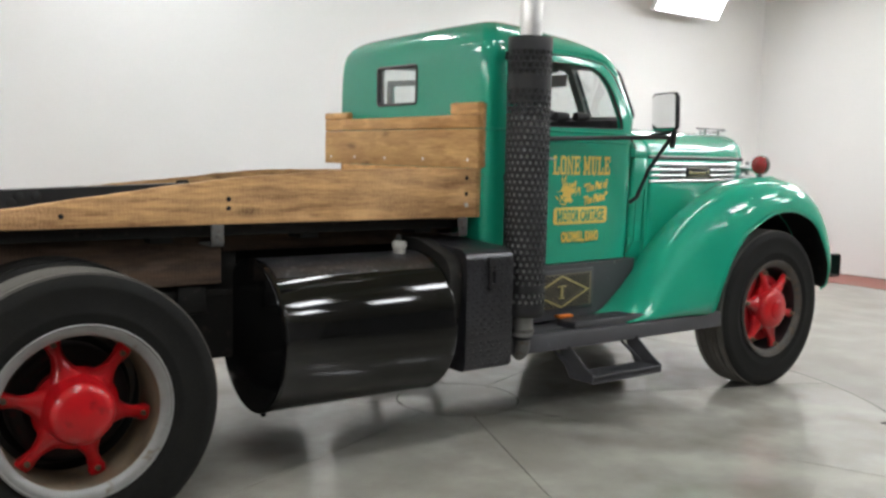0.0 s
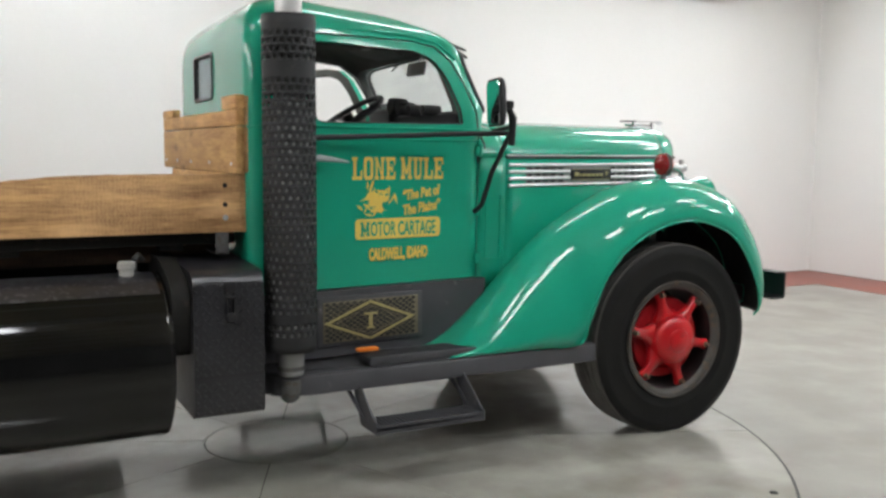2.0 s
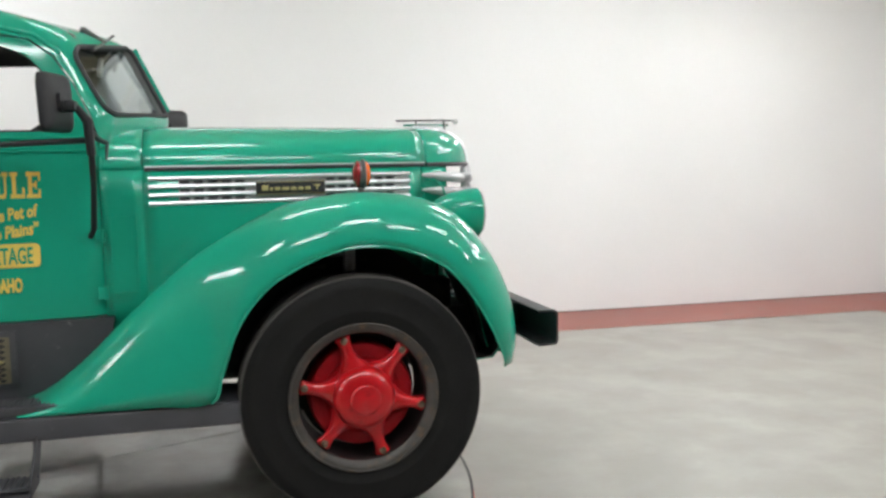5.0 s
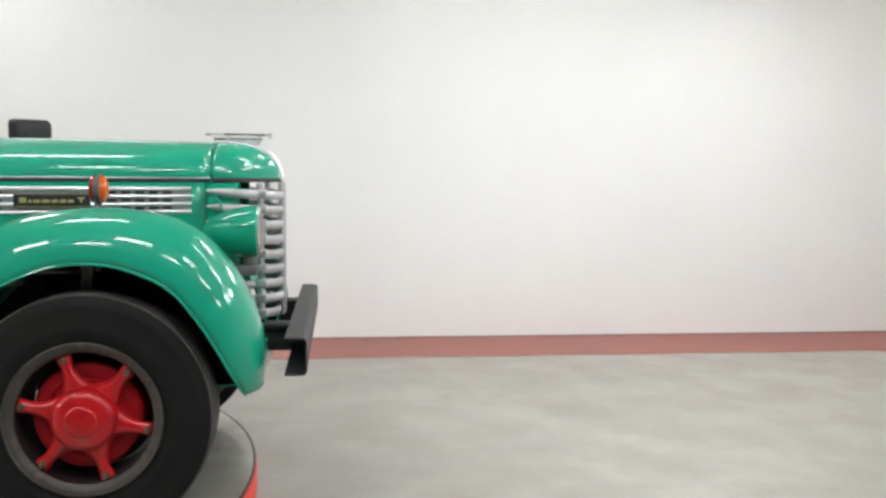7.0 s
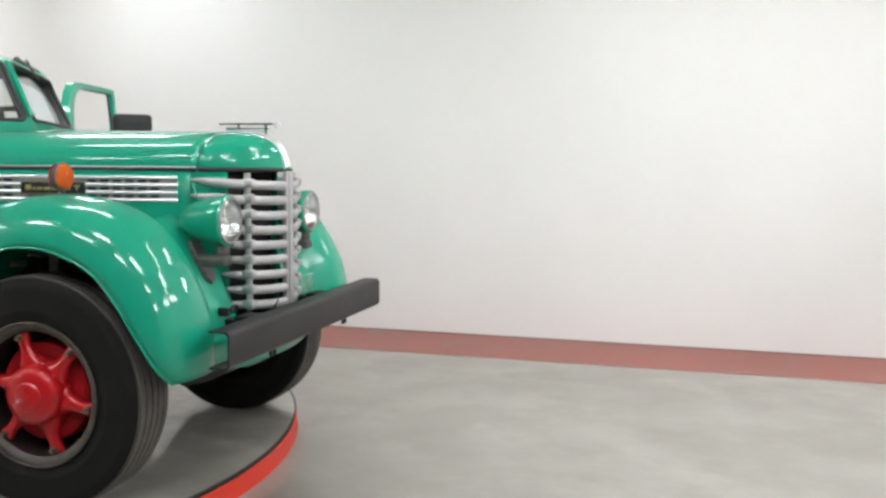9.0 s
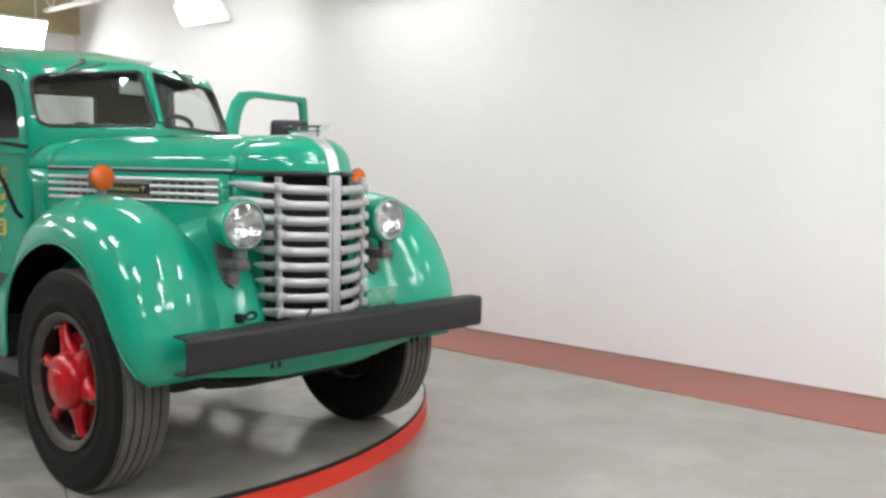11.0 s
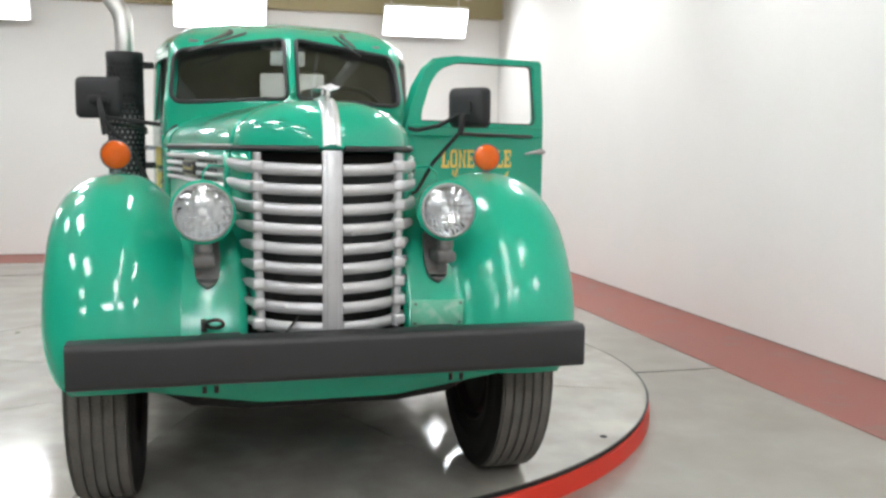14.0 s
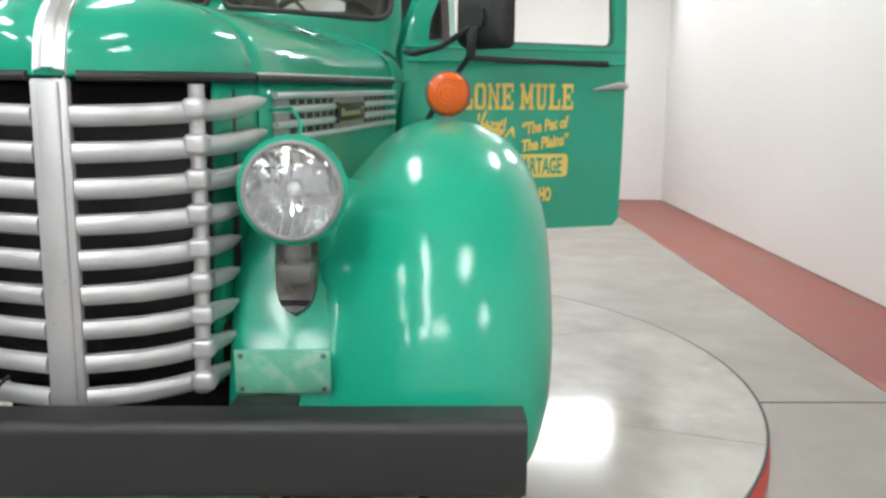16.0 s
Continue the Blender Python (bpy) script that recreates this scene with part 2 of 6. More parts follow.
def sheen(n, least=0.045, most=0.85):
    """Gloss that grows towards a grazing view, alike from both sides of a pane."""
    lw = n.add("ShaderNodeLayerWeight", Blend=0.5)
    pw = n.t.nodes.new("ShaderNodeMath")
    pw.operation = "POWER"
    pw.inputs[1].default_value = 4.0
    n.link(lw.outputs["Facing"], pw.inputs[0])
    r = n.add("ShaderNodeMapRange")
    r.inputs["To Min"].default_value, r.inputs["To Max"].default_value = least, most
    n.link(pw.outputs[0], r.inputs["Value"])
    return r.outputs["Result"]


def glass_pane(name, tint, least=0.045):
    """A thin sheet: tinted see-through with a mirror-like skin."""
    n = Nodes(name)
    tr, gl = n.t.nodes.new("ShaderNodeBsdfTransparent"), n.t.nodes.new("ShaderNodeBsdfGlossy")
    tr.inputs["Color"].default_value = (*tint, 1)
    gl.inputs["Roughness"].default_value = 0.02
    gl.inputs["Color"].default_value = (0.84, 0.95, 1.0, 1)
    mix = n.t.nodes.new("ShaderNodeMixShader")
    n.link(sheen(n, least), mix.inputs[0])
    n.link(tr.outputs[0], mix.inputs[1])
    n.link(gl.outputs[0], mix.inputs[2])
    n.link(mix.outputs[0], n.out.inputs["Surface"])
    return n.m


def headlamp_glass():
    n = Nodes("fluted_lamp_glass")
    tr, gl = n.t.nodes.new("ShaderNodeBsdfTransparent"), n.t.nodes.new("ShaderNodeBsdfGlossy")
    tr.inputs["Color"].default_value = (0.96, 0.97, 0.97, 1)
    gl.inputs["Roughness"].default_value = 0.05
    mix = n.t.nodes.new("ShaderNodeMixShader")
    for a, b in ((sheen(n, 0.10), 0), (tr.outputs[0], 1), (gl.outputs[0], 2)):
        n.link(a, mix.inputs[b])
    n.link(mix.outputs[0], n.out.inputs["Surface"])
    tc = n.t.nodes.new("ShaderNodeTexCoord")
    w = n.add("ShaderNodeTexWave", Scale=14.0, Distortion=1.5)
    n.link(tc.outputs["Object"], w.inputs["Vector"])
    b = n.add("ShaderNodeBump", Strength=0.5, Distance=0.004)
    n.link(w.outputs["Fac"], b.inputs["Height"])
    n.link(b.outputs["Normal"], gl.inputs["Normal"])
    return n.m


def glow(name, strength, col=(0.975, 1.0, 1.03)):
    n = Nodes(name)
    e = n.add("ShaderNodeEmission", Strength=strength)
    e.inputs["Color"].default_value = (*col, 1)
    n.link(e.outputs[0], n.out.inputs["Surface"])
    return n.m


SCREEN = glass_pane("windscreen_glass", (0.80, 0.84, 0.83), 0.17)
CLEAR = glass_pane("clear_window_glass", (0.86, 0.88, 0.87))
LENS = headlamp_glass()


def facets():
    """Silvered reflector seen through moulded glass: soft flutes and a few blocks."""
    n = Nodes("lamp_reflector")
    n.put(Base_Color=(0.64, 0.65, 0.66, 1), Metallic=0.95, Roughness=0.17)
    tc = n.t.nodes.new("ShaderNodeTexCoord")
    mp = n.t.nodes.new("ShaderNodeMapping")
    mp.inputs["Scale"].default_value = (1.0, 46.0, 34.0)
    n.link(tc.outputs["Object"], mp.inputs["Vector"])
    v = n.add("ShaderNodeTexVoronoi", Scale=1.0, Randomness=0.35)
    v.distance = "CHEBYCHEV"
    n.link(mp.outputs["Vector"], v.inputs["Vector"])
    n.bump(v.outputs["Distance"], 0.22, 0.013)
    return n.m


REFLECTOR = facets()
MIRROR = surface("mirror_glass", (0.85, 0.86, 0.86), 0.03, 1.0, 0, 0.02, 4, 60, 0.0, 0.01)
GLOW = glow("lamp_diffuser", PANEL_GLOW)

# ---------------------------------------------------------------- mesh helpers


def finish(name, bm, mats, parent=None, label="", angle=38, at=None):
    me = bpy.data.meshes.new(name)
    bmesh.ops.recalc_face_normals(bm, faces=bm.faces)
    bm.to_mesh(me)
    bm.free()
    for m in (mats if isinstance(mats, (list, tuple)) else [mats]):
        me.materials.append(m)
    me.polygons.foreach_set("use_smooth", [True] * len(me.polygons))
    me.set_sharp_from_angle(angle=radians(angle))
    ob = new(name, me)
    if parent:
        ob.parent = parent
    if at is not None:
        ob.matrix_basis = at
    if label:
        ob["label"] = label
    return ob


def part(name, bm, material, parent, label="", at=None, angle=38):
    return finish(name, bm, material, parent, label, angle, at)


def empty(name, parent=None, at=None):
    ob = new(name)
    ob.empty_display_size = 0.1
    if parent:
        ob.parent = parent
    if at is not None:
        ob.matrix_basis = at
    return ob


def box(bm, x0, x1, y0, y1, z0, z1, bevel=0.0, m=None, seg=2):
    made = bmesh.ops.create_cube(bm, size=1.0)["verts"]
    for v in made:
        v.co = Vector(((x0 + x1) / 2 + v.co.x * (x1 - x0), (y0 + y1) / 2 + v.co.y * (y1 - y0), (z0 + z1) / 2 + v.co.z * (z1 - z0)))
        if m:
            v.co = m @ v.co
    if bevel:
        edges = {e for v in made for e in v.link_edges}
        bmesh.ops.bevel(bm, geom=list(edges), offset=bevel, segments=seg, profile=0.5, affect="EDGES")
    return bm


def one_box(*a, **k):
    return box(bmesh.new(), *a, **k)


def loft(rings, closed=True, cap=True, bm=None):
    bm = bm or bmesh.new()
    rows = [[bm.verts.new(p) for p in r] for r in rings]
    n = len(rings[0])
    for a, b in zip(rows, rows[1:]):
        for i in range(n if closed else n - 1):
            j = (i + 1) % n
            bm.faces.new((a[i], a[j], b[j], b[i]))
    if cap and closed:
        bm.faces.new(rows[0][::-1])
        bm.faces.new(rows[-1])
    return bm


def spin(profile, seg=48, axis="y", bm=None, cap=False):
    """Turn a profile of (radius, along) round an axis."""
    rings = []
    for r, a in profile:
        ring = []
        for i in range(seg):
            t = 2 * math.pi * i / seg
            c, s = r * math.cos(t), r * math.sin(t)
            ring.append({"y": (c, a, s), "z": (c, s, a), "x": (a, c, s)}[axis])
        rings.append(ring)
    return loft(rings, True, cap, bm)


def tube(points, r, seg=10, bm=None, cap=True):
    """A round bar along points; r may be one radius or one for each point."""
    pts = [Vector(p) for p in points]
    rs = r if isinstance(r, (list, tuple)) else [r] * len(pts)
    rings, side = [], None
    for i, p in enumerate(pts):
        d = (pts[min(i + 1, len(pts) - 1)] - pts[max(i - 1, 0)]).normalized()
        ref = side if side is not None else (Vector((0, 0, 1)) if abs(d.z) < 0.9 else Vector((1, 0, 0)))
        u = (ref - d * ref.dot(d)).normalized()
        side = u
        w = d.cross(u)
        rings.append([p + (u * math.cos(2 * math.pi * k / seg) + w * math.sin(2 * math.pi * k / seg)) * rs[i] for k in range(seg)])
    return loft(rings, True, cap, bm)


def prism(outline, axis, a, b, bm=None):
    """Push a flat outline along an axis: 'x' takes (y, z), 'y' takes (x, z), 'z' takes (x, y)."""
    def put(p, v):
        return {"x": (v, p[0], p[1]), "y": (p[0], v, p[1]), "z": (p[0], p[1], v)}[axis]
    return loft([[put(p, a) for p in outline], [put(p, b) for p in outline]], True, True, bm)


def rounded(points, r, seg=5):
    """An outline with its corners rounded; r is one radius or one for each corner."""
    out, n = [], len(points)
    for i, p in enumerate(points):
        rr = r[i] if isinstance(r, (list, tuple)) else r
        p, a, b = Vector(p), Vector(points[i - 1]), Vector(points[(i + 1) % n])
        if rr <= 0:
            out.append(tuple(p))
            continue
        pa, pb = p + (a - p).normalized() * rr, p + (b - p).normalized() * rr
        for k in range(seg + 1):
            t = k / seg
            q = pa * (1 - t) ** 2 + p * 2 * t * (1 - t) + pb * t ** 2
            out.append((q.x, q.y))
    return out


def ease(table, x):
    """Smooth reading of a table of (x, value)."""
    if x <= table[0][0]:
        return table[0][1]
    for i in range(len(table) - 1):
        (a, u), (b, v) = table[i], table[i + 1]
        if x <= b:
            t = (x - a) / (b - a)
            h = b - a
            def slope(k):
                if k <= 0 or k >= len(table) - 1:
                    k0, k1 = max(k - 1, 0), min(k + 1, len(table) - 1)
                else:
                    k0, k1 = k - 1, k + 1
                return (table[k1][1] - table[k0][1]) / (table[k1][0] - table[k0][0])
            m0, m1 = slope(i) * h, slope(i + 1) * h
            return (2 * t ** 3 - 3 * t ** 2 + 1) * u + (t ** 3 - 2 * t ** 2 + t) * m0 + (3 * t ** 2 - 2 * t ** 3) * v + (t ** 3 - t ** 2) * m1
    return table[-1][1]


def temp(bm):
    me = bpy.data.meshes.new("temp")
    bmesh.ops.recalc_face_normals(bm, faces=bm.faces)
    bm.to_mesh(me)
    bm.free()
    return new("temp", me)


def cut(ob, other, how):
    """The mesh of ob joined, cut or met with other."""
    mod = ob.modifiers.new("cut", "BOOLEAN")
    mod.operation, mod.object, mod.solver = how, other, "EXACT"
    bpy.context.view_layer.update()
    me = bpy.data.meshes.new_from_object(ob.evaluated_get(bpy.context.evaluated_depsgraph_get()))
    ob.modifiers.clear()
    ob.data = me
    return ob


def drop(*obs):
    for o in obs:
        bpy.data.objects.remove(o, do_unlink=True)


def dress(ob, name, mats, parent, label="", angle=32):
    """Turn a cut temporary mesh into a part."""
    ob.name = name
    slots = [p.material_index for p in ob.data.polygons]
    ob.data.materials.clear()
    for m in mats:
        ob.data.materials.append(m)
    ob.data.polygons.foreach_set("material_index", [min(k, len(mats) - 1) for k in slots])
    ob.data.polygons.foreach_set("use_smooth", [True] * len(ob.data.polygons))
    ob.data.set_sharp_from_angle(angle=radians(angle))
    if parent:
        ob.parent = parent
    if label:
        ob["label"] = label
    return ob


def letters(text, size, depth=0.0012, shear=0.0, bold=0.0, spread=1.0, width=None):
    """Flat lettering in the xz plane that faces -y, from the built-in font, centred on its width."""
    cu = bpy.data.curves.new("text", "FONT")
    cu.body, cu.size, cu.extrude, cu.shear, cu.offset, cu.space_character = text, size, depth, shear, bold, spread
    cu.align_x = "CENTER"
    cu.resolution_u = 3
    o = new("text", cu)
    bpy.context.view_layer.update()
    me = bpy.data.meshes.new_from_object(o.evaluated_get(bpy.context.evaluated_depsgraph_get()))
    bm = bmesh.new()
    bm.from_mesh(me)
    drop(o)
    bpy.data.meshes.remove(me)
    for v in bm.verts:
        v.co = Vector((v.co.x, -v.co.z, v.co.y))
    if width:
        k = width / (max(v.co.x for v in bm.verts) - min(v.co.x for v in bm.verts))
        for v in bm.verts:
            v.co.x *= k
    return bm

# ---------------------------------------------------------------- the room
FLOOR_Z, LEFT_Y, RIGHT_Y, FRONT_X, BACK_X, TOP_Z = -0.12, 4.12, -10.5, 7.02, -10.1, 4.45

tagged(finish("floor", one_box(BACK_X, FRONT_X, RIGHT_Y, LEFT_Y, FLOOR_Z - 0.2, FLOOR_Z), FLOOR), "sealed grey concrete floor with stains and saw cuts", "floor", kind="structure")
for nm, lab, b in (("wall_left", "long plain white painted wall behind the truck", (BACK_X - 0.2, FRONT_X + 0.2, LEFT_Y, LEFT_Y + 0.2, FLOOR_Z - 0.2, TOP_Z)),
                   # unseen right wall, set dark to keep the truck's reflections dark
                   ("wall_right", "unseen closing wall across the studio, dark to cut reflections and bounce", (BACK_X - 0.2, FRONT_X + 0.2, RIGHT_Y - 0.2, RIGHT_Y, FLOOR_Z - 0.2, TOP_Z)),
                   ("wall_front", "plain white painted end wall", (FRONT_X, FRONT_X + 0.2, RIGHT_Y, LEFT_Y, FLOOR_Z - 0.2, TOP_Z)),
                   ("wall_back", "white painted end wall below a tan beam", (BACK_X - 0.2, BACK_X, RIGHT_Y, LEFT_Y, FLOOR_Z - 0.2, TOP_Z))):
    tagged(finish(nm, one_box(*b), DARK_WALL if nm == "wall_right" else WALL), lab, "wall", kind="structure")
tagged(finish("ceiling", one_box(BACK_X - 0.2, FRONT_X + 0.2, RIGHT_Y - 0.2, LEFT_Y + 0.2, TOP_Z, TOP_Z + 0.15), TAN), "tan painted steel deck ceiling", "ceiling", kind="structure")
tagged(finish("beam", box(one_box(BACK_X, BACK_X + 0.16, RIGHT_Y, LEFT_Y, 3.56, 4.0), BACK_X, BACK_X + 0.2, RIGHT_Y, LEFT_Y, 3.51, 3.555), TAN), "tan painted steel beam along the top of the end wall", "beam", kind="structure")
tagged(finish("trim", one_box(BACK_X + 0.2, FRONT_X, LEFT_Y - 0.02, LEFT_Y, 4.02, 4.05, 0.004), WALL), "thin white ledge along the long wall", "trim", kind="structure")
bm = bmesh.new()
w = 0.94
box(bm, BACK_X, FRONT_X, LEFT_Y - w, LEFT_Y, FLOOR_Z, FLOOR_Z + 0.004)
box(bm, FRONT_X - w, FRONT_X, RIGHT_Y, LEFT_Y - w - 0.001, FLOOR_Z, FLOOR_Z + 0.004)
box(bm, BACK_X, BACK_X + w, RIGHT_Y, LEFT_Y - w - 0.001, FLOOR_Z, FLOOR_Z + 0.004)
tagged(finish("floor_border", bm, STRIPE), "brick-red painted border on the concrete along the walls", "floor marking", kind="structure")
bm = bmesh.new()
for x in (-7.9, -1.83):
    box(bm, x, x + 0.006, RIGHT_Y, LEFT_Y - w, FLOOR_Z, FLOOR_Z + 0.0025)
tagged(finish("floor_joints", bm, GAP), "thin dark saw cuts in the concrete floor", "floor joint", kind="structure")
bm = bmesh.new()
box(bm, BACK_X, FRONT_X, LEFT_Y - 0.006, LEFT_Y, FLOOR_Z + 0.004, FLOOR_Z + 0.014)
box(bm, FRONT_X - 0.006, FRONT_X, RIGHT_Y, LEFT_Y - 0.007, FLOOR_Z + 0.004, FLOOR_Z + 0.014)
box(bm, BACK_X, BACK_X + 0.006, RIGHT_Y, LEFT_Y - 0.007, FLOOR_Z + 0.004, FLOOR_Z + 0.014)
tagged(finish("baseboard", bm, SEAM), "dirty brown joint along the foot of the walls", "wall joint", kind="structure")


def joist():
    """Open-web roof joist along x: two chords and zigzag rods."""
    ob = empty("roof_joist")
    lo, hi, x0, x1 = 3.72, 4.38, BACK_X - 0.25, FRONT_X - 0.1
    part("bottom_chord", one_box(x0 + 0.7, x1 - 0.7, -0.04, 0.04, lo, lo + 0.05, 0.006), JOIST, ob)
    part("top_chord", one_box(x0 + 0.26, x1, -0.05, 0.05, hi, hi + 0.06, 0.006), JOIST, ob)
    bm, x, up = bmesh.new(), x0 + 0.3, True
    while x < x1 - 0.6:
        a, b = (hi, lo + 0.03) if up else (lo + 0.03, hi)
        tube([(x, 0, a), (x + 0.6, 0, b)], 0.012, 6, bm)
        x, up = x + 0.6, not up
    part("web_rods", bm, JOIST, ob)
    return tagged(ob, "cream painted open-web steel roof joist", "roof joist", "roof joists")


first = joist()
first.matrix_basis = pose(0, 3.45, 0)
for k in range(1, 9):
    copy_thing(first, pose(0, 3.45 - 1.5 * k, 0))


def light_panel(width, height, m):
    """A hanging flat lamp, seen or added as fill, at the pose m; it faces +y of its own frame."""
    ob = empty("studio_light", at=m)
    part("housing", one_box(-width / 2 - 0.03, width / 2 + 0.03, -0.07, 0.0, -height / 2 - 0.03, height / 2 + 0.03, 0.01), FIXTURE, ob)
    part("diffuser", one_box(-width / 2, width / 2, 0.002, 0.012, -height / 2, height / 2), GLOW, ob, "brightly lit white diffuser")
    back = m.inverted()
    for x in (-width / 2 + 0.1, width / 2 - 0.1):
        a = m @ Vector((x, -0.05, 0))
        part("hanger", tube([back @ a, back @ Vector((a.x, a.y, TOP_Z + 0.002))], 0.008, 6), FIXTURE, ob, "thin white hanging rod")
    return tagged(ob, "bright white rectangular light panel hung high, seen lamp or added fill", "studio light", "studio lights")


# place, tilt down, heading (0 faces +y)
SPOTS = [(-9.65, -0.22, 3.37, -28, -90), (-9.65, 2.80, 3.37, -28, -90), (-9.65, -3.4, 3.37, -28, -90), (-9.65, -6.6, 3.37, -28, -90),
         (-2.6, 2.75, 4.10, -86, 0), (4.75, 3.62, 3.60, -30, 180),
         # unseen fill added below: x -4.5 for back wall, heading 0 for long wall
         (6.4, -5.4, 3.7, -28, 90), (6.4, -1.6, 3.7, -28, 90), (-4.5, -0.3, 3.92, -28, 90), (-4.5, -4.8, 3.92, -28, 90), (-4.5, -1.8, 3.92, -28, 90), (-4.5, 2.7, 3.92, -28, 90), (6.4, 0.4, 3.8, -32, 90), (5.0, -0.6, 3.60, -28, 0),
         (-0.6, -0.2, 3.60, -38, 0), (2.6, -0.2, 3.60, -32, 0)]
for x, y, z, tilt, head in SPOTS:
    light_panel(1.25, 0.42, pose(x, y, z, 0, 0, head) @ pose(0, 0, 0, tilt))
# a stacked pair of shorter lamps on the long wall
light_panel(0.95, 0.26, pose(-6.25, 3.88, 3.45, 0, 0, 180) @ pose(0, 0, 0, -28))
light_panel(0.95, 0.26, pose(-6.30, 3.80, 3.76, 0, 0, 180) @ pose(0, 0, 0, -40))
# smaller unseen panels over the aisle, added as fill for floor and truck side
for y, xs in ((-2.7, (-4.4, -2.2, 0.2, 2.4)), (-4.0, (-1.0, 1.4, 3.9)), (-0.6, (3.9,)), (1.7, (2.6,))):
    for x in xs:
        light_panel(0.85, 0.42, pose(x, y, 3.60, 0, 0, 0) @ pose(0, 0, 0, -84))

# ---------------------------------------------------------------- the turntable
TX, TY, TR = -1.95, -0.195, 2.55
table = empty("turntable", at=pose(TX, TY, 0))
tagged(table, "low round vehicle turntable with grey deck and red rim", "turntable")
part("rim", spin([(TR - 0.06, -0.025), (TR - 0.006, -0.025), (TR + 0.004, -0.030), (TR + 0.006, FLOOR_Z), (TR - 0.06, FLOOR_Z)], 160, "z"), RIM_RED, table, "red painted rim")
part("gasket", spin([(TR - 0.05, -0.0245), (TR - 0.008, -0.0245), (TR - 0.008, -0.004), (TR - 0.05, -0.004)], 160, "z"), GAP, table, "black gap under the deck edge")
part("edging", spin([(TR - 0.012, -0.003), (TR, -0.003), (TR, 0.0), (TR - 0.012, 0.0)], 160, "z"), TRIM, table, "dark rubber edging")
part("underdeck", spin([(0.0, -0.012), (TR - 0.07, -0.012), (TR - 0.07, -0.008), (0.0, -0.008)], 96, "z"), GAP, table)
bm = spin([(0.0, -0.006), (0.362, -0.006), (0.362, 0.0), (0.0, 0.0)], 64, "z")
part("centre_plate", bm, DECK, table)
for k in range(8):
    a0, a1 = radians(22.5 + 45 * k), radians(67.5 + 45 * k)
    rings = []
    for z in (-0.006, 0.0):
        ring = []
        for r in (0.368, TR - 0.013):
            g = 0.0028 / r
            steps = [a0 + g + (a1 - a0 - 2 * g) * i / 14 for i in range(15)]
            ring += [(r * math.cos(t), r * math.sin(t), z) for t in (steps if r < 1 else steps[::-1])]
        rings.append(ring)
    part("deck_plate", loft(rings), DECK, table)
for a, r in ((43.9, 2.45), (136, 2.42), (226, 2.4), (316, 2.44)):
    t = radians(a)
    part("bolt", spin([(0.0, 0.0), (0.02, 0.0), (0.018, 0.003), (0.0, 0.003)], 12, "z"), GAP, table, at=pose(r * math.cos(t), r * math.sin(t), 0))

# ---------------------------------------------------------------- the truck: x forward from the front axle, y to its left
OFF_Y = -0.025
truck = empty("truck", at=pose(0, OFF_Y, 0))
tagged(truck, "vintage green flatbed truck with red spoked wheels on a turntable", "truck")

# ---- cab shell, as level slices
CAB_REAR = [(0.5, -2.215), (1.85, -2.222), (2.0, -2.219), (2.06, -2.208), (2.10, -2.188), (2.135, -2.145), (2.160, -2.085), (2.182, -1.985), (2.2, -1.87)]
CAB_FRONT = [(0.5, -0.80), (1.6, -0.79), (1.70, -0.768), (1.8, -0.805), (1.9, -0.852), (2.0, -0.902), (2.045, -0.94), (2.08, -1.0), (2.114, -1.11), (2.145, -1.24), (2.167, -1.37), (2.185, -1.52), (2.198, -1.68)]
CAB_HALF = [(0.5, 0.68), (0.86, 0.692), (1.2, 0.70), (1.5, 0.70), (1.6, 0.697), (1.7, 0.688), (1.8, 0.677), (1.9, 0.668), (2.0, 0.659), (2.05, 0.645), (2.09, 0.622), (2.12, 0.588), (2.145, 0.54), (2.167, 0.475), (2.185, 0.385), (2.2, 0.25)]
CAB_HALF_BACK = [(0.5, 0.68), (0.86, 0.692), (1.2, 0.70), (1.5, 0.70), (1.7, 0.697), (1.9, 0.690), (2.0, 0.684), (2.05, 0.675), (2.09, 0.655), (2.12, 0.615), (2.145, 0.56), (2.167, 0.485), (2.185, 0.39), (2.2, 0.25)]

FLARE, SHEAR, WIDER = 1.16, 0.045, 1.5


def sway(x):
    """The cab's back stands a little to the left of the truck's middle."""
    return SHEAR * min(1, max(0, (-1.0 - x) / 1.2))


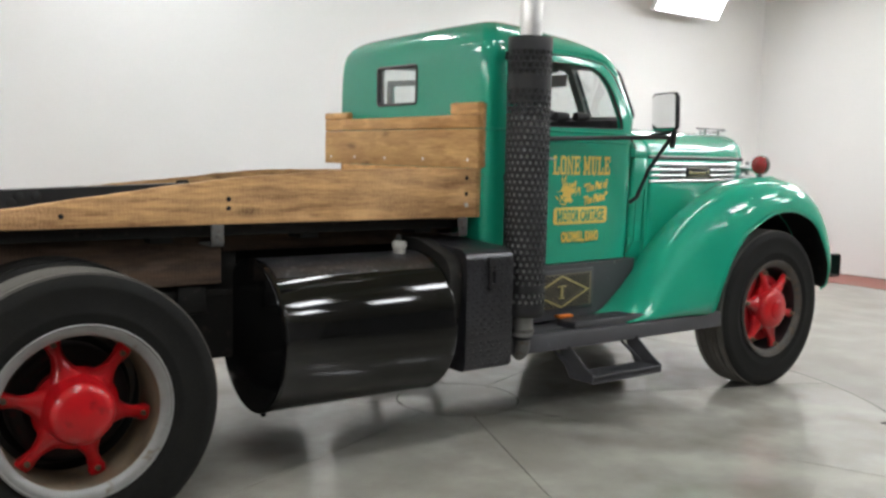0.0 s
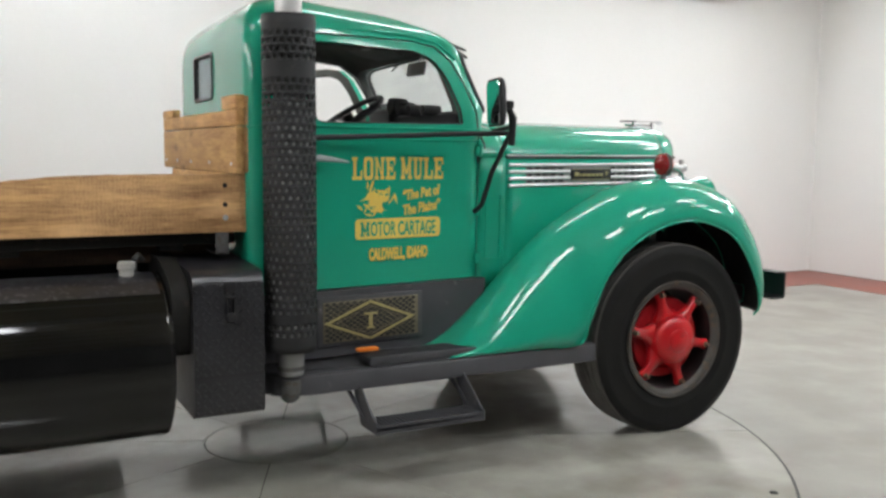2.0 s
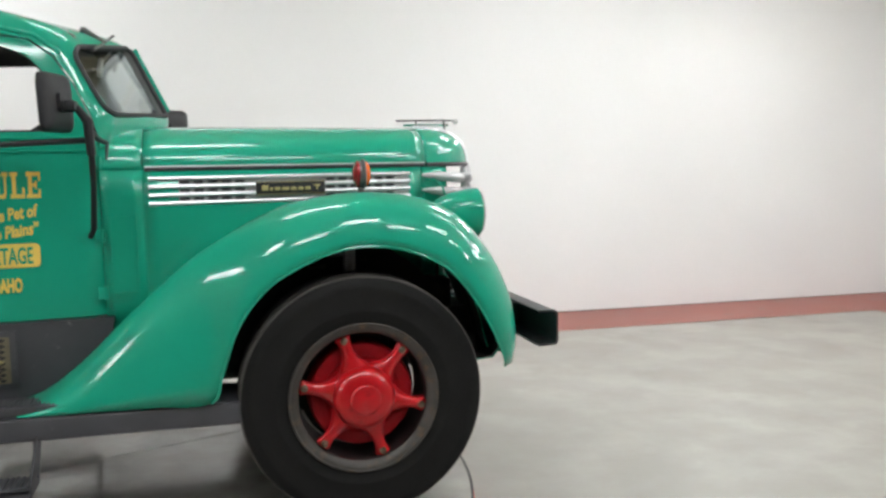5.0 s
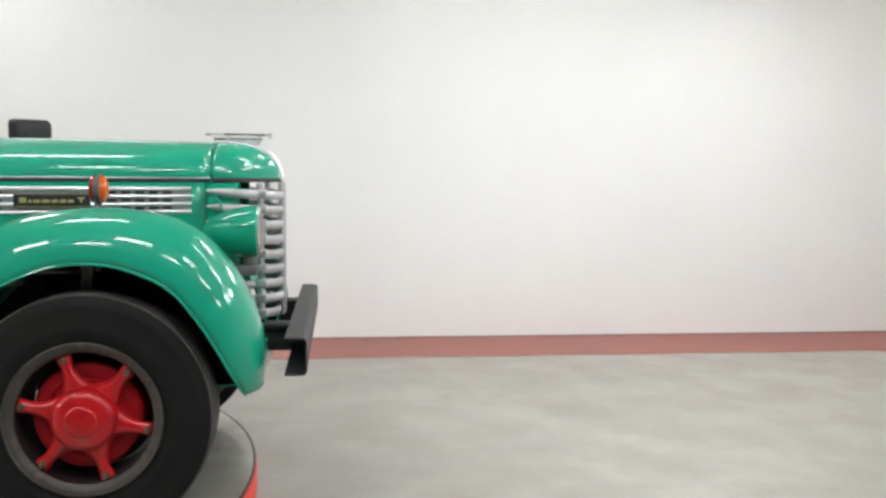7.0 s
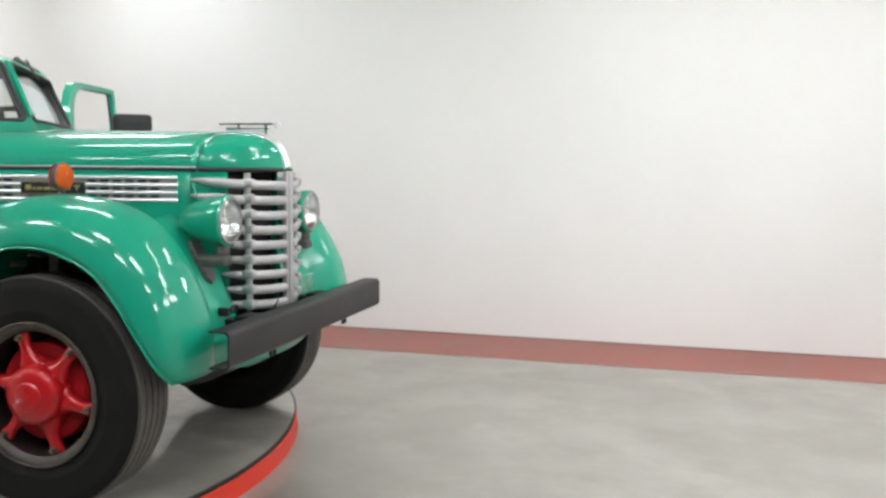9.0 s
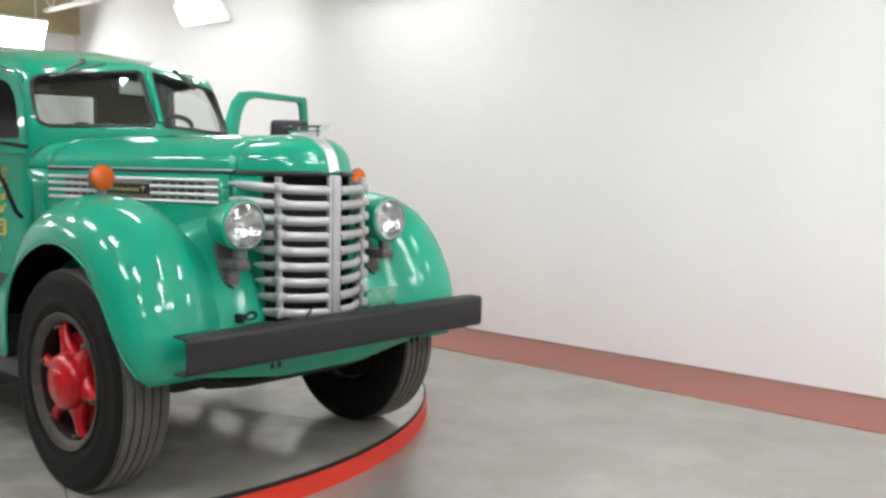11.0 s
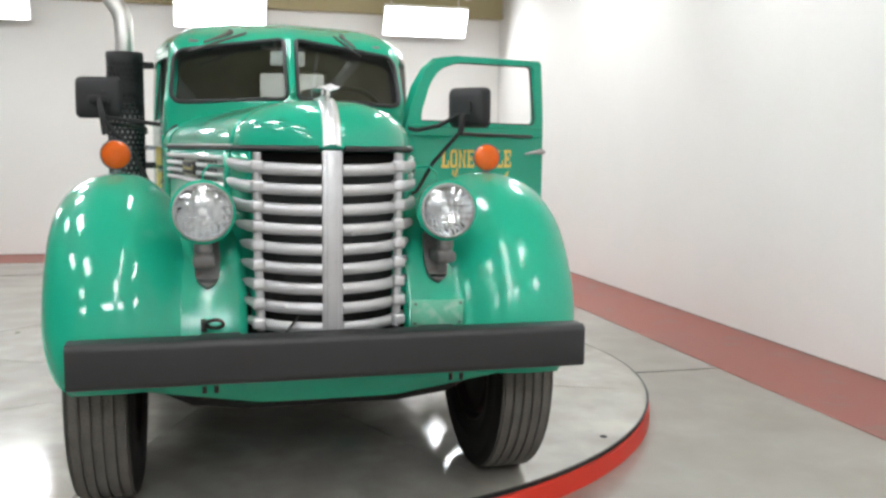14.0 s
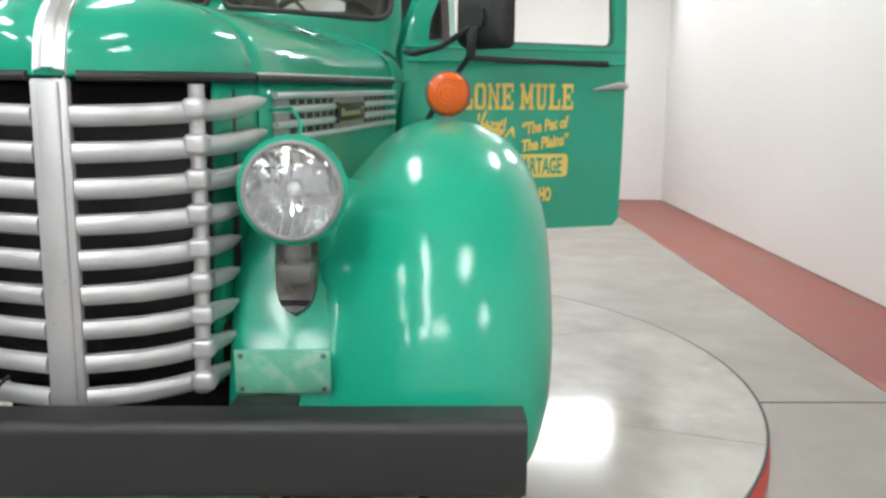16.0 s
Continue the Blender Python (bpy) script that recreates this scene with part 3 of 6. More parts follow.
def cab_ring(z, inset=0.0):
    xr, xf, w = ease(CAB_REAR, z) + inset, ease(CAB_FRONT, z) - inset, ease(CAB_HALF_BACK, z) * FLARE - inset
    bow = 0.19 * min(1, w / 0.62 / FLARE)
    rr, rf = min(0.065, w * 0.5), min(0.14, w * 0.5)
    half = []
    for i in range(7):
        y = (w - rr) * i / 6
        half.append((xr - 0.025 * (1 - (y / w) ** 2) + 0.025, y))
    x0 = half[-1][0]
    for i in range(1, 9):
        t = math.pi / 2 * i / 8
        half.append((x0 + rr * (1 - math.cos(t)), w - rr + rr * math.sin(t)))
    xe = xf - bow
    wf = ease(CAB_HALF, z) * 0.955 - inset
    n = 22
    xs = half[-1][0]
    for i in range(1, n + 1):
        t = i / n
        half.append((xs + (xe - rf - xs) * t, w + (wf - w) * t))
    for i in range(1, 9):
        t = math.pi / 2 * i / 8
        half.append((xe - rf + rf * math.sin(t), wf - rf + rf * math.cos(t)))
    for i in range(1, 9):
        y = (wf - rf) * (1 - i / 8)
        half.append((xe + bow * (1 - (y / (wf - rf)) ** 1.25), y))
    ring = half + [(x, -y) for x, y in half[-2:0:-1]]
    ring = [(x + (0.065 if y < 0 else 0.02) * y * min(1, max(0, (-1.9 - x) / 0.3)), y) for x, y in ring]
    lift = 0.022 * min(1, max(0, (z - 1.98) / 0.15))
    return [(x, y * (1 + (WIDER * sway(x) if y > 0 else 0)) + sway(x), z + lift * min(1, max(0, (-1.25 - x) / 0.6))) for x, y in ring]


LEVELS = [0.56, 0.66, 0.76, 0.86, 0.96, 1.06, 1.16, 1.26, 1.36, 1.46, 1.54, 1.60, 1.65, 1.70, 1.75, 1.80, 1.85, 1.90, 1.95, 1.99, 2.018, 2.04, 2.057, 2.075, 2.092, 2.11, 2.125, 2.139, 2.151, 2.162, 2.172, 2.181, 2.189, 2.195, 2.2]
shell = temp(loft([cab_ring(z) for z in LEVELS]))
inner_bm = loft([cab_ring(z, 0.04) for z in LEVELS if 0.6 < z < 2.168])
for f in inner_bm.faces:
    f.material_index = 1
inner = temp(inner_bm)
shell.data.materials.append(GREEN), shell.data.materials.append(CABIN)
inner.data.materials.append(GREEN), inner.data.materials.append(CABIN)
cut(shell, inner, "DIFFERENCE")
drop(inner)

DOOR = [(-1.03, 0.862), (-1.03, 1.60), (-1.055, 1.70), (-1.115, 1.83), (-1.19, 1.94), (-1.28, 2.005), (-1.40, 2.022), (-1.97, 2.022), (-1.99, 2.0), (-1.99, 0.90), (-1.96, 0.862)]
WINDOW = rounded([(-1.932, 1.622), (-1.128, 1.632), (-1.138, 1.70), (-1.212, 1.86), (-1.29, 1.942), (-1.40, 1.980), (-1.932, 1.984)], [0.045, 0.015, 0.02, 0.05, 0.04, 0.04, 0.035])


def grown(outline, d):
    c = Vector((sum(p[0] for p in outline), sum(p[1] for p in outline))) / len(outline)
    out = []
    n = len(outline)
    for i, p in enumerate(outline):
        a, b = Vector(outline[i - 1]), Vector(outline[(i + 1) % n])
        t = (b - a).normalized()
        nrm = Vector((t.y, -t.x))
        if nrm.dot(Vector(p) - c) < 0:
            nrm = -nrm
        out.append((p[0] + nrm.x * d, p[1] + nrm.y * d))
    return out


doors = {}
for side in (-1, 1):
    a, b = (0.3 * side, 0.9 * side) if side > 0 else (-0.9, -0.3)
    leaf = temp(prism(grown(DOOR, -0.004), "y", a, b))
    core = shell.copy()
    core.data = shell.data.copy()
    scene.collection.objects.link(core)
    cut(core, leaf, "INTERSECT")
    drop(leaf)
    hole = temp(prism(WINDOW, "y", a, b))
    cut(core, hole, "DIFFERENCE")
    drop(hole)
    doors[side] = core
    gap = temp(prism(grown(DOOR, 0.003), "y", a, b))
    for f in gap.data.polygons:
        f.material_index = 1
    cut(shell, gap, "DIFFERENCE")
    drop(gap)
PANE = rounded([(0.030, 1.724), (0.618, 1.702), (0.598, 1.982), (0.030, 2.045)], [0.03, 0.07, 0.07, 0.03])
for side in (-1, 1):
    hole = temp(prism([(y * side, z) for y, z in PANE], "x", -1.32, -0.55))
    for f in hole.data.polygons:
        f.material_index = 1
    cut(shell, hole, "DIFFERENCE")
    drop(hole)
REAR_PANE = rounded([(-0.088, 1.752), (0.352, 1.752), (0.352, 1.976), (-0.088, 1.970)], 0.03)
hole = temp(prism(REAR_PANE, "x", -2.5, -2.05))
for f in hole.data.polygons:
    f.material_index = 1
cut(shell, hole, "DIFFERENCE")
drop(hole)
dress(shell, "cab", [GREEN, CABIN], truck, "glossy green rounded steel cab")


def side_y(x, z, side=-1):
    """How far out the cab's skin is at a place on its straight side."""
    w = ease(CAB_HALF, z)
    xs, xe = ease(CAB_REAR, z) + 0.11, ease(CAB_FRONT, z) - 0.33
    t = min(1, max(0, (x - xs) / (xe - xs)))
    return w * (FLARE + (0.955 - FLARE) * t) * (1 + (WIDER * sway(x) if side > 0 else 0)) + side * sway(x)


def front_x(y, z):
    """The cab's front skin."""
    w = ease(CAB_HALF, z)
    bow, wf, rf = 0.19 * min(1, w / 0.62), w * 0.955, min(0.14, w * 0.5)
    k = min(1, abs(y) / (wf - rf))
    x = ease(CAB_FRONT, z) - bow + bow * (1 - k ** 1.25)
    over = max(0, abs(y) - (wf - rf))
    return x - (rf - math.sqrt(max(0, rf * rf - over * over)))


# windscreen panes with rubber surrounds, and wipers
for side in (-1, 1):
    bm = bmesh.new()
    def corner(u, v):
        y, z = 0.020 + (0.628 - 0.016 * v - 0.020) * u, (1.714 - 0.022 * u) * (1 - v) + (2.053 - 0.060 * u) * v
        return Vector((front_x(y, z) - 0.016, y * side, z))
    rows = []
    for v in (0, 1):
        rows.append([corner(0, v), corner(1, v)])
    ob = part("windscreen_pane", loft(rows, False, False, bm), SCREEN, truck, "tinted flat windscreen glass", angle=80)
    ob.visible_shadow = False
    ring = [(front_x(y, z) + 0.001, y * side, z) for y, z in PANE]
    part("windscreen_seal", tube(ring + ring[:2], 0.011, 8, cap=False), TRIM, truck, "black rubber windscreen seal")
    top = (front_x(0.33, 2.075) + 0.02, 0.30 * side, 2.085)
    arm = bmesh.new()
    tube([top, (front_x(0.3, 2.03) + 0.028, (0.30 + (0.14 if side < 0 else 0.06)) * side, 2.02)], [0.012, 0.006], 8, arm)
    tube([(front_x(0.2, 2.05) + 0.024, (0.22 if side < 0 else 0.24) * side, 2.075), (front_x(0.46, 1.97) + 0.018, (0.52 if side < 0 else 0.40) * side, 1.975)], 0.007, 6, arm)
    w = part("wiper", arm, CAST, truck, "grey windscreen wiper")
    part("wiper_motor", spin([(0, -0.015), (0.013, -0.013), (0.014, 0.010), (0, 0.015)], 12, "x"), CAST, w, at=pose(top[0] - 0.01, top[1], top[2] + 0.004))
bm = one_box(-0.012, 0.012, -0.016, 0.016, -0.165, 0.165, 0.006)
part("centre_post", bm, GREEN, truck, at=pose(-0.840, 0, 1.893, 0, -25.5, 0))
ring = [(-2.226 + (0.065 if y < 0 else 0.02) * y, y, z) for y, z in REAR_PANE]
part("rear_window_seal", tube(ring + ring[:2], 0.008, 8, cap=False), GREY_PAINT, truck, "grey rubber rear window frame")
ob = part("rear_window", prism(REAR_PANE, "x", -2.213, -2.209), CLEAR, truck, "small clear rear window")
ob.visible_shadow = False
for side in (-1, 1):
    pts = [(x, (side_y(x, 2.035, side) + 0.004) * side, z) for x, z in ((-2.07, 2.0), (-1.98, 2.04), (-1.7, 2.052), (-1.4, 2.050), (-1.26, 2.022), (-1.16, 1.95))]
    part("drip_rail", tube(pts, 0.010, 8), GREEN, truck)
# raised belt line round the back of the cab
ring = cab_ring(1.60)
half = len(ring) // 2
part("belt_bead", tube([p for p in ring[half:] + ring[:half] if p[0] < -1.985], 0.007, 6), GREEN, truck)
bm = bmesh.new()
box(bm, -2.05, -1.86, -0.62, 0.62, 0.98, 1.10, 0.04)
box(bm, -2.15, -2.04, -0.62, 0.62, 1.04, 1.50, 0.04)
part("bench_seat", bm, CABIN, truck, "dark upholstered bench seat")
bm = bmesh.new()
box(bm, -1.13, -0.98, -0.57, 0.57, 1.50, 1.70, 0.04)
box(bm, -1.16, -1.08, 0.18, 0.5, 1.60, 1.74, 0.03)
part("dashboard", bm, TRIM, truck, "dark dashboard")
steer = empty("steering_wheel", truck, pose(-1.35, 0.33, 1.688, 0, -33, 0))
ring = [(0.222 * math.cos(t), 0.222 * math.sin(t), 0) for t in [2 * math.pi * i / 40 for i in range(41)]]
part("wheel_ring", tube(ring, 0.016, 10, cap=False), TRIM, steer)
bm = spin([(0, -0.03), (0.03, -0.03), (0.035, 0.02), (0, 0.025)], 16, "z")
for k in range(3):
    t = radians(90 + 120 * k)
    tube([(0, 0, -0.02), (0.222 * math.cos(t), 0.222 * math.sin(t), 0)], 0.008, 6, bm)
tube([(0, 0, -0.02), (0, 0, -0.6)], 0.02, 8, bm)
part("column", bm, TRIM, steer)
bm = tube([(-1.02, 0.02, 2.03), (-1.06, 0.02, 1.985)], 0.006, 6)
box(bm, -0.012, 0.012, -0.095, 0.095, -0.040, 0.040, 0.012, pose(-1.07, 0.0, 1.955, 0, 10, 6))
part("interior_mirror", bm, FIXTURE, truck, "pale grey inside mirror")
for y0, y1 in ((-0.52, -0.07), (0.07, 0.52)):
    part("sun_visor", one_box(-0.09, 0.09, y0, y1, -0.008, 0.008, 0.006, pose(-1.20, 0, 2.065, 0, 22, 0)), CABIN, truck, "dark folded sun visor")
# plain white box for the clip by the sun visor
bm = one_box(-1.42, -1.375, -0.12, -0.03, 2.035, 2.075, 0.008)
part("dome_lamp", bm, DUSTY, truck, "small white clip near the sun visor")
for y, z, q in ((0.02, 1.735, 0.034), (0.12, 1.75, 0.045), (-0.12, 1.72, 0.030), (-0.30, 1.715, 0.026)):
    part("gauge", spin([(0.0, -0.05), (q, -0.05), (q * 1.1, -0.02), (q, 0.05), (0.0, 0.05)], 16, "x"), TRIM, truck, "black dashboard gauge pod", at=pose(-1.13, y, z))

# ---- the two doors, with lettering, handles, hinges and mirrors

def slab_letter(bm, ch, x, z, w, h):
    """One slab-serif capital from bars, lower left corner at x, z."""
    s, f = w * 0.27, h * 0.15

    def bar(a, b, c, d):
        box(bm, x + a * w, x + b * w, -0.0012, 0.0, z + c * h, z + d * h)

    t = s / w
    k = f / h
    if ch == "L":
        bar(0, 0.52, 0, k), bar(0.13, 0.13 + t, k, 1 - k), bar(0, 0.52, 1 - k, 1), bar(0.52, 1, 0, k), bar(0.84, 1, k, 0.40)
    elif ch == "E":
        bar(0, 1, 0, k), bar(0.13, 0.13 + t, k, 1 - k), bar(0, 1, 1 - k, 1), bar(0.40, 0.68, 0.43, 0.57), bar(0.86, 1, k, 0.34), bar(0.86, 1, 0.66, 1 - k), bar(0.62, 0.74, 0.34, 0.66)
    elif ch == "O":
        bar(0.02, 0.02 + t, 0.16, 0.84), bar(0.98 - t, 0.98, 0.16, 0.84), bar(0.14, 0.86, 0, k), bar(0.14, 0.86, 1 - k, 1), bar(0.06, 0.34, 0.07, 0.2), bar(0.66, 0.94, 0.07, 0.2), bar(0.06, 0.34, 0.8, 0.93), bar(0.66, 0.94, 0.8, 0.93)
    elif ch == "U":
        bar(0.1, 0.1 + t, 0.16, 1 - k), bar(0.72, 0.86, 0.16, 1 - k), bar(0.2, 0.76, 0, k), bar(0, 0.46, 1 - k, 1), bar(0.58, 1, 1 - k, 1), bar(0.13, 0.4, 0.07, 0.2), bar(0.6, 0.83, 0.07, 0.2)
    elif ch in "NM":
        legs = ((0.1, 0.1 + t * 0.7), (0.9 - t * 0.7, 0.9))
        for a, b in legs:
            bar(a, b, k, 1 - k)
        bar(0, 0.38, 0, k), bar(0.62, 1, 0, k), bar(0, 0.3, 1 - k, 1), bar(0.66, 1, 1 - k, 1)
        path = ((0.16, 1.0), (0.84, 0.05)) if ch == "N" else ((0.16, 1.0), (0.5, 0.22), (0.84, 1.0))
        d = 0.17
        for (a, c), (b, e) in zip(path, path[1:]):
            q = [(x + (a - d / 2) * w, z + c * h), (x + (a + d / 2) * w, z + c * h), (x + (b + d / 2) * w, z + e * h), (x + (b - d / 2) * w, z + e * h)]
            prism(q, "y", -0.0012, 0.0, bm)


def sign_line(text, width, height):
    bm, n = bmesh.new(), sum(1.0 if c != " " else 0.45 for c in text)
    wide = sum(1.22 if c == "M" else 1.0 for c in text if c != " ")
    gap = 0.14
    unit = width / (wide + gap * (len(text) - 1) + 0.3 * text.count(" "))
    x = -width / 2
    for c in text:
        if c == " ":
            x += unit * 0.44
            continue
        w = unit * (1.22 if c == "M" else 1.0)
        slab_letter(bm, c, x, 0, w, height)
        x += w + unit * gap
    return bm


def scrap(seed):
    """The faded picture on the door as a plain ragged tangle of strokes."""
    rnd = random.Random(seed)
    bm = bmesh.new()
    core = [((0.042 + 0.016 * math.sin(5 * t + 1.0)) * math.cos(t) - 0.008, (0.030 + 0.013 * math.sin(4 * t)) * math.sin(t) + 0.004) for t in [2 * math.pi * i / 36 for i in range(36)]]
    prism(core, "y", -0.0008, 0.0, bm)
    for k in range(60):
        cx, cz = rnd.gauss(-0.005, 0.033), rnd.gauss(0.004, 0.021)
        if cx > 0.02:
            cz = abs(cz) * 0.8 + 0.006
        a, ln, th = rnd.uniform(0, math.pi), rnd.uniform(0.022, 0.055), rnd.uniform(0.004, 0.011)
        u, v = Vector((math.cos(a), math.sin(a))), Vector((-math.sin(a), math.cos(a)))
        c = Vector((cx, cz))
        ring = [c - u * ln / 2, c - u * ln / 5 + v * th / 2, c + u * ln / 4 + v * th * 0.4, c + u * ln / 2, c + u * ln / 6 - v * th / 2, c - u * ln / 4 - v * th * 0.3]
        prism([tuple(p) for p in ring], "y", -0.0008 - 0.00003 * k, 0.0, bm)
    return bm


def hinged(ob, hinge):
    """Move a mesh's origin onto the hinge."""
    ob.data.transform(Matrix.Translation((-hinge[0], -hinge[1], -hinge[2])))


for side in (-1, 1):
    hx, hy = -1.03, 0.665 * side
    door = doors[side]
    hinged(door, (hx, hy, 0))
    dress(door, "door", [GREEN, CABIN], truck, "closed green door with yellow lettering" if side < 0 else "open green door with yellow lettering")
    door.matrix_basis = pose(hx, hy, 0, 0, 0, 0 if side < 0 else -59.5)
    # the lettering's own frame: x along the line of reading, -y out of the door
    cx = -1.503
    out = side_y(cx, 1.2, side) + 0.0022
    lean = math.degrees(math.atan2(side_y(-2.0, 1.2, side) - side_y(-1.1, 1.2, side), 0.9))
    base = pose(cx - hx, out * side - hy, 0, 0, 0, lean if side < 0 else 180 - lean)
    for bm, z, lab in ((sign_line("LONE MULE", 0.50, 0.105), 1.365, "yellow slab lettering"),
                       (letters("CALDWELL, IDAHO", 0.076, bold=0.0034, width=0.325), 0.988, "yellow block lettering")):
        bmesh.ops.translate(bm, verts=bm.verts, vec=(0, 0, z))
        part("lettering", bm, YELLOW, door, lab, at=base)
    bm = letters("\u201cThe Pet of", 0.066, shear=0.25, bold=0.0022, width=0.215)
    bmesh.ops.rotate(bm, verts=bm.verts, cent=(0, 0, 0), matrix=Matrix.Rotation(radians(-8), 3, "Y"))
    bmesh.ops.translate(bm, verts=bm.verts, vec=(0.125, 0, 1.278))
    part("lettering", bm, YELLOW, door, "yellow slanted script lettering", at=base)
    bm = letters("The Plains\u201d", 0.066, shear=0.25, bold=0.0022, width=0.215)
    bmesh.ops.rotate(bm, verts=bm.verts, cent=(0, 0, 0), matrix=Matrix.Rotation(radians(-8), 3, "Y"))
    bmesh.ops.translate(bm, verts=bm.verts, vec=(0.128, 0, 1.208))
    part("lettering", bm, YELLOW, door, "yellow slanted script lettering", at=base)
    bm = scrap(5)
    bmesh.ops.scale(bm, verts=bm.verts, vec=(1.22, 1, 1.25))
    bmesh.ops.translate(bm, verts=bm.verts, vec=(-0.115, 0, 1.262))
    part("emblem", bm, YELLOW, door, "faded yellow ragged emblem", at=base)
    bm = prism(rounded([(-0.235, 1.086), (0.235, 1.086), (0.235, 1.182), (-0.235, 1.182)], 0.022), "y", -0.0010, 0.0)
    panel = part("sign_panel", bm, YELLOW, door, "yellow rounded panel", at=base)
    bm = letters("OTOR CARTAGE", 0.094, bold=0.002, width=0.362)
    bmesh.ops.translate(bm, verts=bm.verts, vec=(0.0265, 0, 0))
    slab_letter(bm, "M", -0.2085, 0.0, 0.050, 0.066)
    bmesh.ops.translate(bm, verts=bm.verts, vec=(0, -0.0012, 1.101))
    part("lettering", bm, GREEN, panel, "green block lettering")
    # window seal, handle, hinges, belt mouldings
    ring = [(x - hx, (side_y(x, z, side) - 0.012) * side - hy, z) for x, z in WINDOW]
    part("window_seal", tube(ring + ring[:2], 0.008, 6, cap=False), TRIM, door, "black window seal")
    bm = tube([(-1.955 - hx, (side_y(-1.95, 1.46, side) - 0.01) * side - hy, 1.462), (-1.955 - hx, (side_y(-1.95, 1.46, side) + 0.045) * side - hy, 1.462)], 0.014, 10)
    y0 = (side_y(-1.9, 1.46, side) + 0.047) * side - hy
    tube([(-1.965 - hx, y0, 1.464), (-1.93 - hx, y0, 1.466), (-1.86 - hx, y0, 1.458), (-1.79 - hx, y0 - 0.006 * side, 1.448)], [0.012, 0.015, 0.010, 0.004], 10, bm)
    part("handle", bm, ALU, door, "chrome pull-down door handle")
    for z in (1.50, 1.20, 0.96):
        bm = spin([(0, -0.030), (0.007, -0.030), (0.007, 0.030), (0, 0.030)], 10, "z")
        box(bm, -0.03, 0.0, -0.003, 0.003, -0.026, 0.026, 0.002)
        part("hinge", bm, GREEN, door, at=pose(0.003, -0.007 * side, z))
    for z in (1.605, 1.552):
        pts = [(x - hx, (side_y(x, z, side) + 0.001) * side - hy, z) for x in (-1.985, -1.7, -1.4, -1.035)]
        part("moulding", tube(pts, 0.006 if z > 1.58 else 0.004, 6), GREEN, door)

# mirror arms: a long black rod along each belt line, stays and the mirror head
bm = tube([(-1.97, -0.80, 1.555), (-1.5, -0.775, 1.572), (-1.16, -0.86, 1.585), (-1.025, -0.945, 1.588)], 0.012, 8)
tube([(-1.025, -0.945, 1.60), (-1.04, -0.79, 1.40), (-1.055, -0.72, 1.235), (-1.075, -0.68, 1.20)], 0.012, 8, bm)
tube([(-1.025, -0.945, 1.62), (-1.02, -0.77, 1.60), (-1.0, -0.67, 1.585)], 0.011, 8, bm)
part("mirror_arm", bm, SATIN, truck, "black tubular mirror arm")
bm = tube([(-1.025, -0.945, 1.53), (-1.03, -0.96, 1.66), (-1.07, -0.975, 1.715)], [0.016, 0.02, 0.014], 8)
box(bm, -0.02, 0.02, -0.05, 0.05, -0.02, 0.02, 0.008, pose(-1.085, -0.98, 1.715))
part("mirror_bracket", bm, SATIN, truck)


def mirror_head(at, parent, deep=1.0):
    def ring(a, b, r):
        return rounded([(-a, -b), (a, -b), (a, b), (-a, b)], r)
    rows = [[(x * (deep if x > 0 else 1), y, z) for y, z in ring(a, b * 1.13, r)] for x, a, b, r in ((-0.012, 0.116, 0.090, 0.03), (-0.010, 0.122, 0.096, 0.034), (0.010, 0.122, 0.096, 0.036), (0.034, 0.116, 0.090, 0.038), (0.052, 0.100, 0.076, 0.036), (0.062, 0.070, 0.050, 0.03))]
    bm = loft(rows)
    prism(ring(0.045, 0.035, 0.02), "x", 0.0615 * deep, 0.0615 * deep + 0.012, bm)
    head = part("mirror", bm, SATIN, parent, "black rectangular wing mirror", at=at)
    part("mirror_glass", prism(rounded([(-0.114, -0.100), (0.114, -0.100), (0.114, 0.100), (-0.114, 0.100)], 0.03), "x", -0.016, -0.011), MIRROR, head, "reflecting glass")
    return head


mirror_head(pose(-1.138, -0.985, 1.726, 0, -2, -16), truck, 0.42)
mirror_head(pose(-0.80, 0.965, 1.700, 0, 0, -47), truck)
bm = tube([(-0.985, 0.665, 1.585), (-0.93, 0.70, 1.575), (-0.86, 0.80, 1.60), (-0.77, 0.905, 1.665)], 0.011, 8)
tube([(-0.775, 0.905, 1.56), (-0.76, 0.91, 1.64), (-0.765, 0.94, 1.70)], [0.016, 0.02, 0.014], 8, bm)
tube([(-0.775, 0.905, 1.57), (-0.92, 0.79, 1.40), (-0.985, 0.71, 1.235), (-0.99, 0.68, 1.22)], 0.011, 8, bm)
tube([(-0.775, 0.905, 1.558), (-0.95, 1.05, 1.555), (-1.31, 1.51, 1.553)], 0.011, 8, bm)
part("mirror_arm", bm, SATIN, truck, "black tubular mirror arm")

# ---- hood, cowl and nose
HOOD_HALF = [(-1.04, 0.665), (-0.95, 0.645), (-0.86, 0.622), (-0.4, 0.525), (-0.08, 0.468), (0.2, 0.405), (0.36, 0.362), (0.45, 0.330), (0.53, 0.292), (0.60, 0.238), (0.66, 0.172), (0.70, 0.105), (0.724, 0.05), (0.735, 0.0)]
RAIL_Z = 1.472


def hood_w(x):
    return max(0.0, ease(HOOD_HALF, x))


def hood_h(x):
    top = 0.196 - 0.012 * max(0, x + 0.4) / 1.0
    if x <= 0.46:
        return top
    u = min(1, (x - 0.46) / 0.277)
    return top * max(0, 1 - u ** 2.6) ** (1 / 2.1)


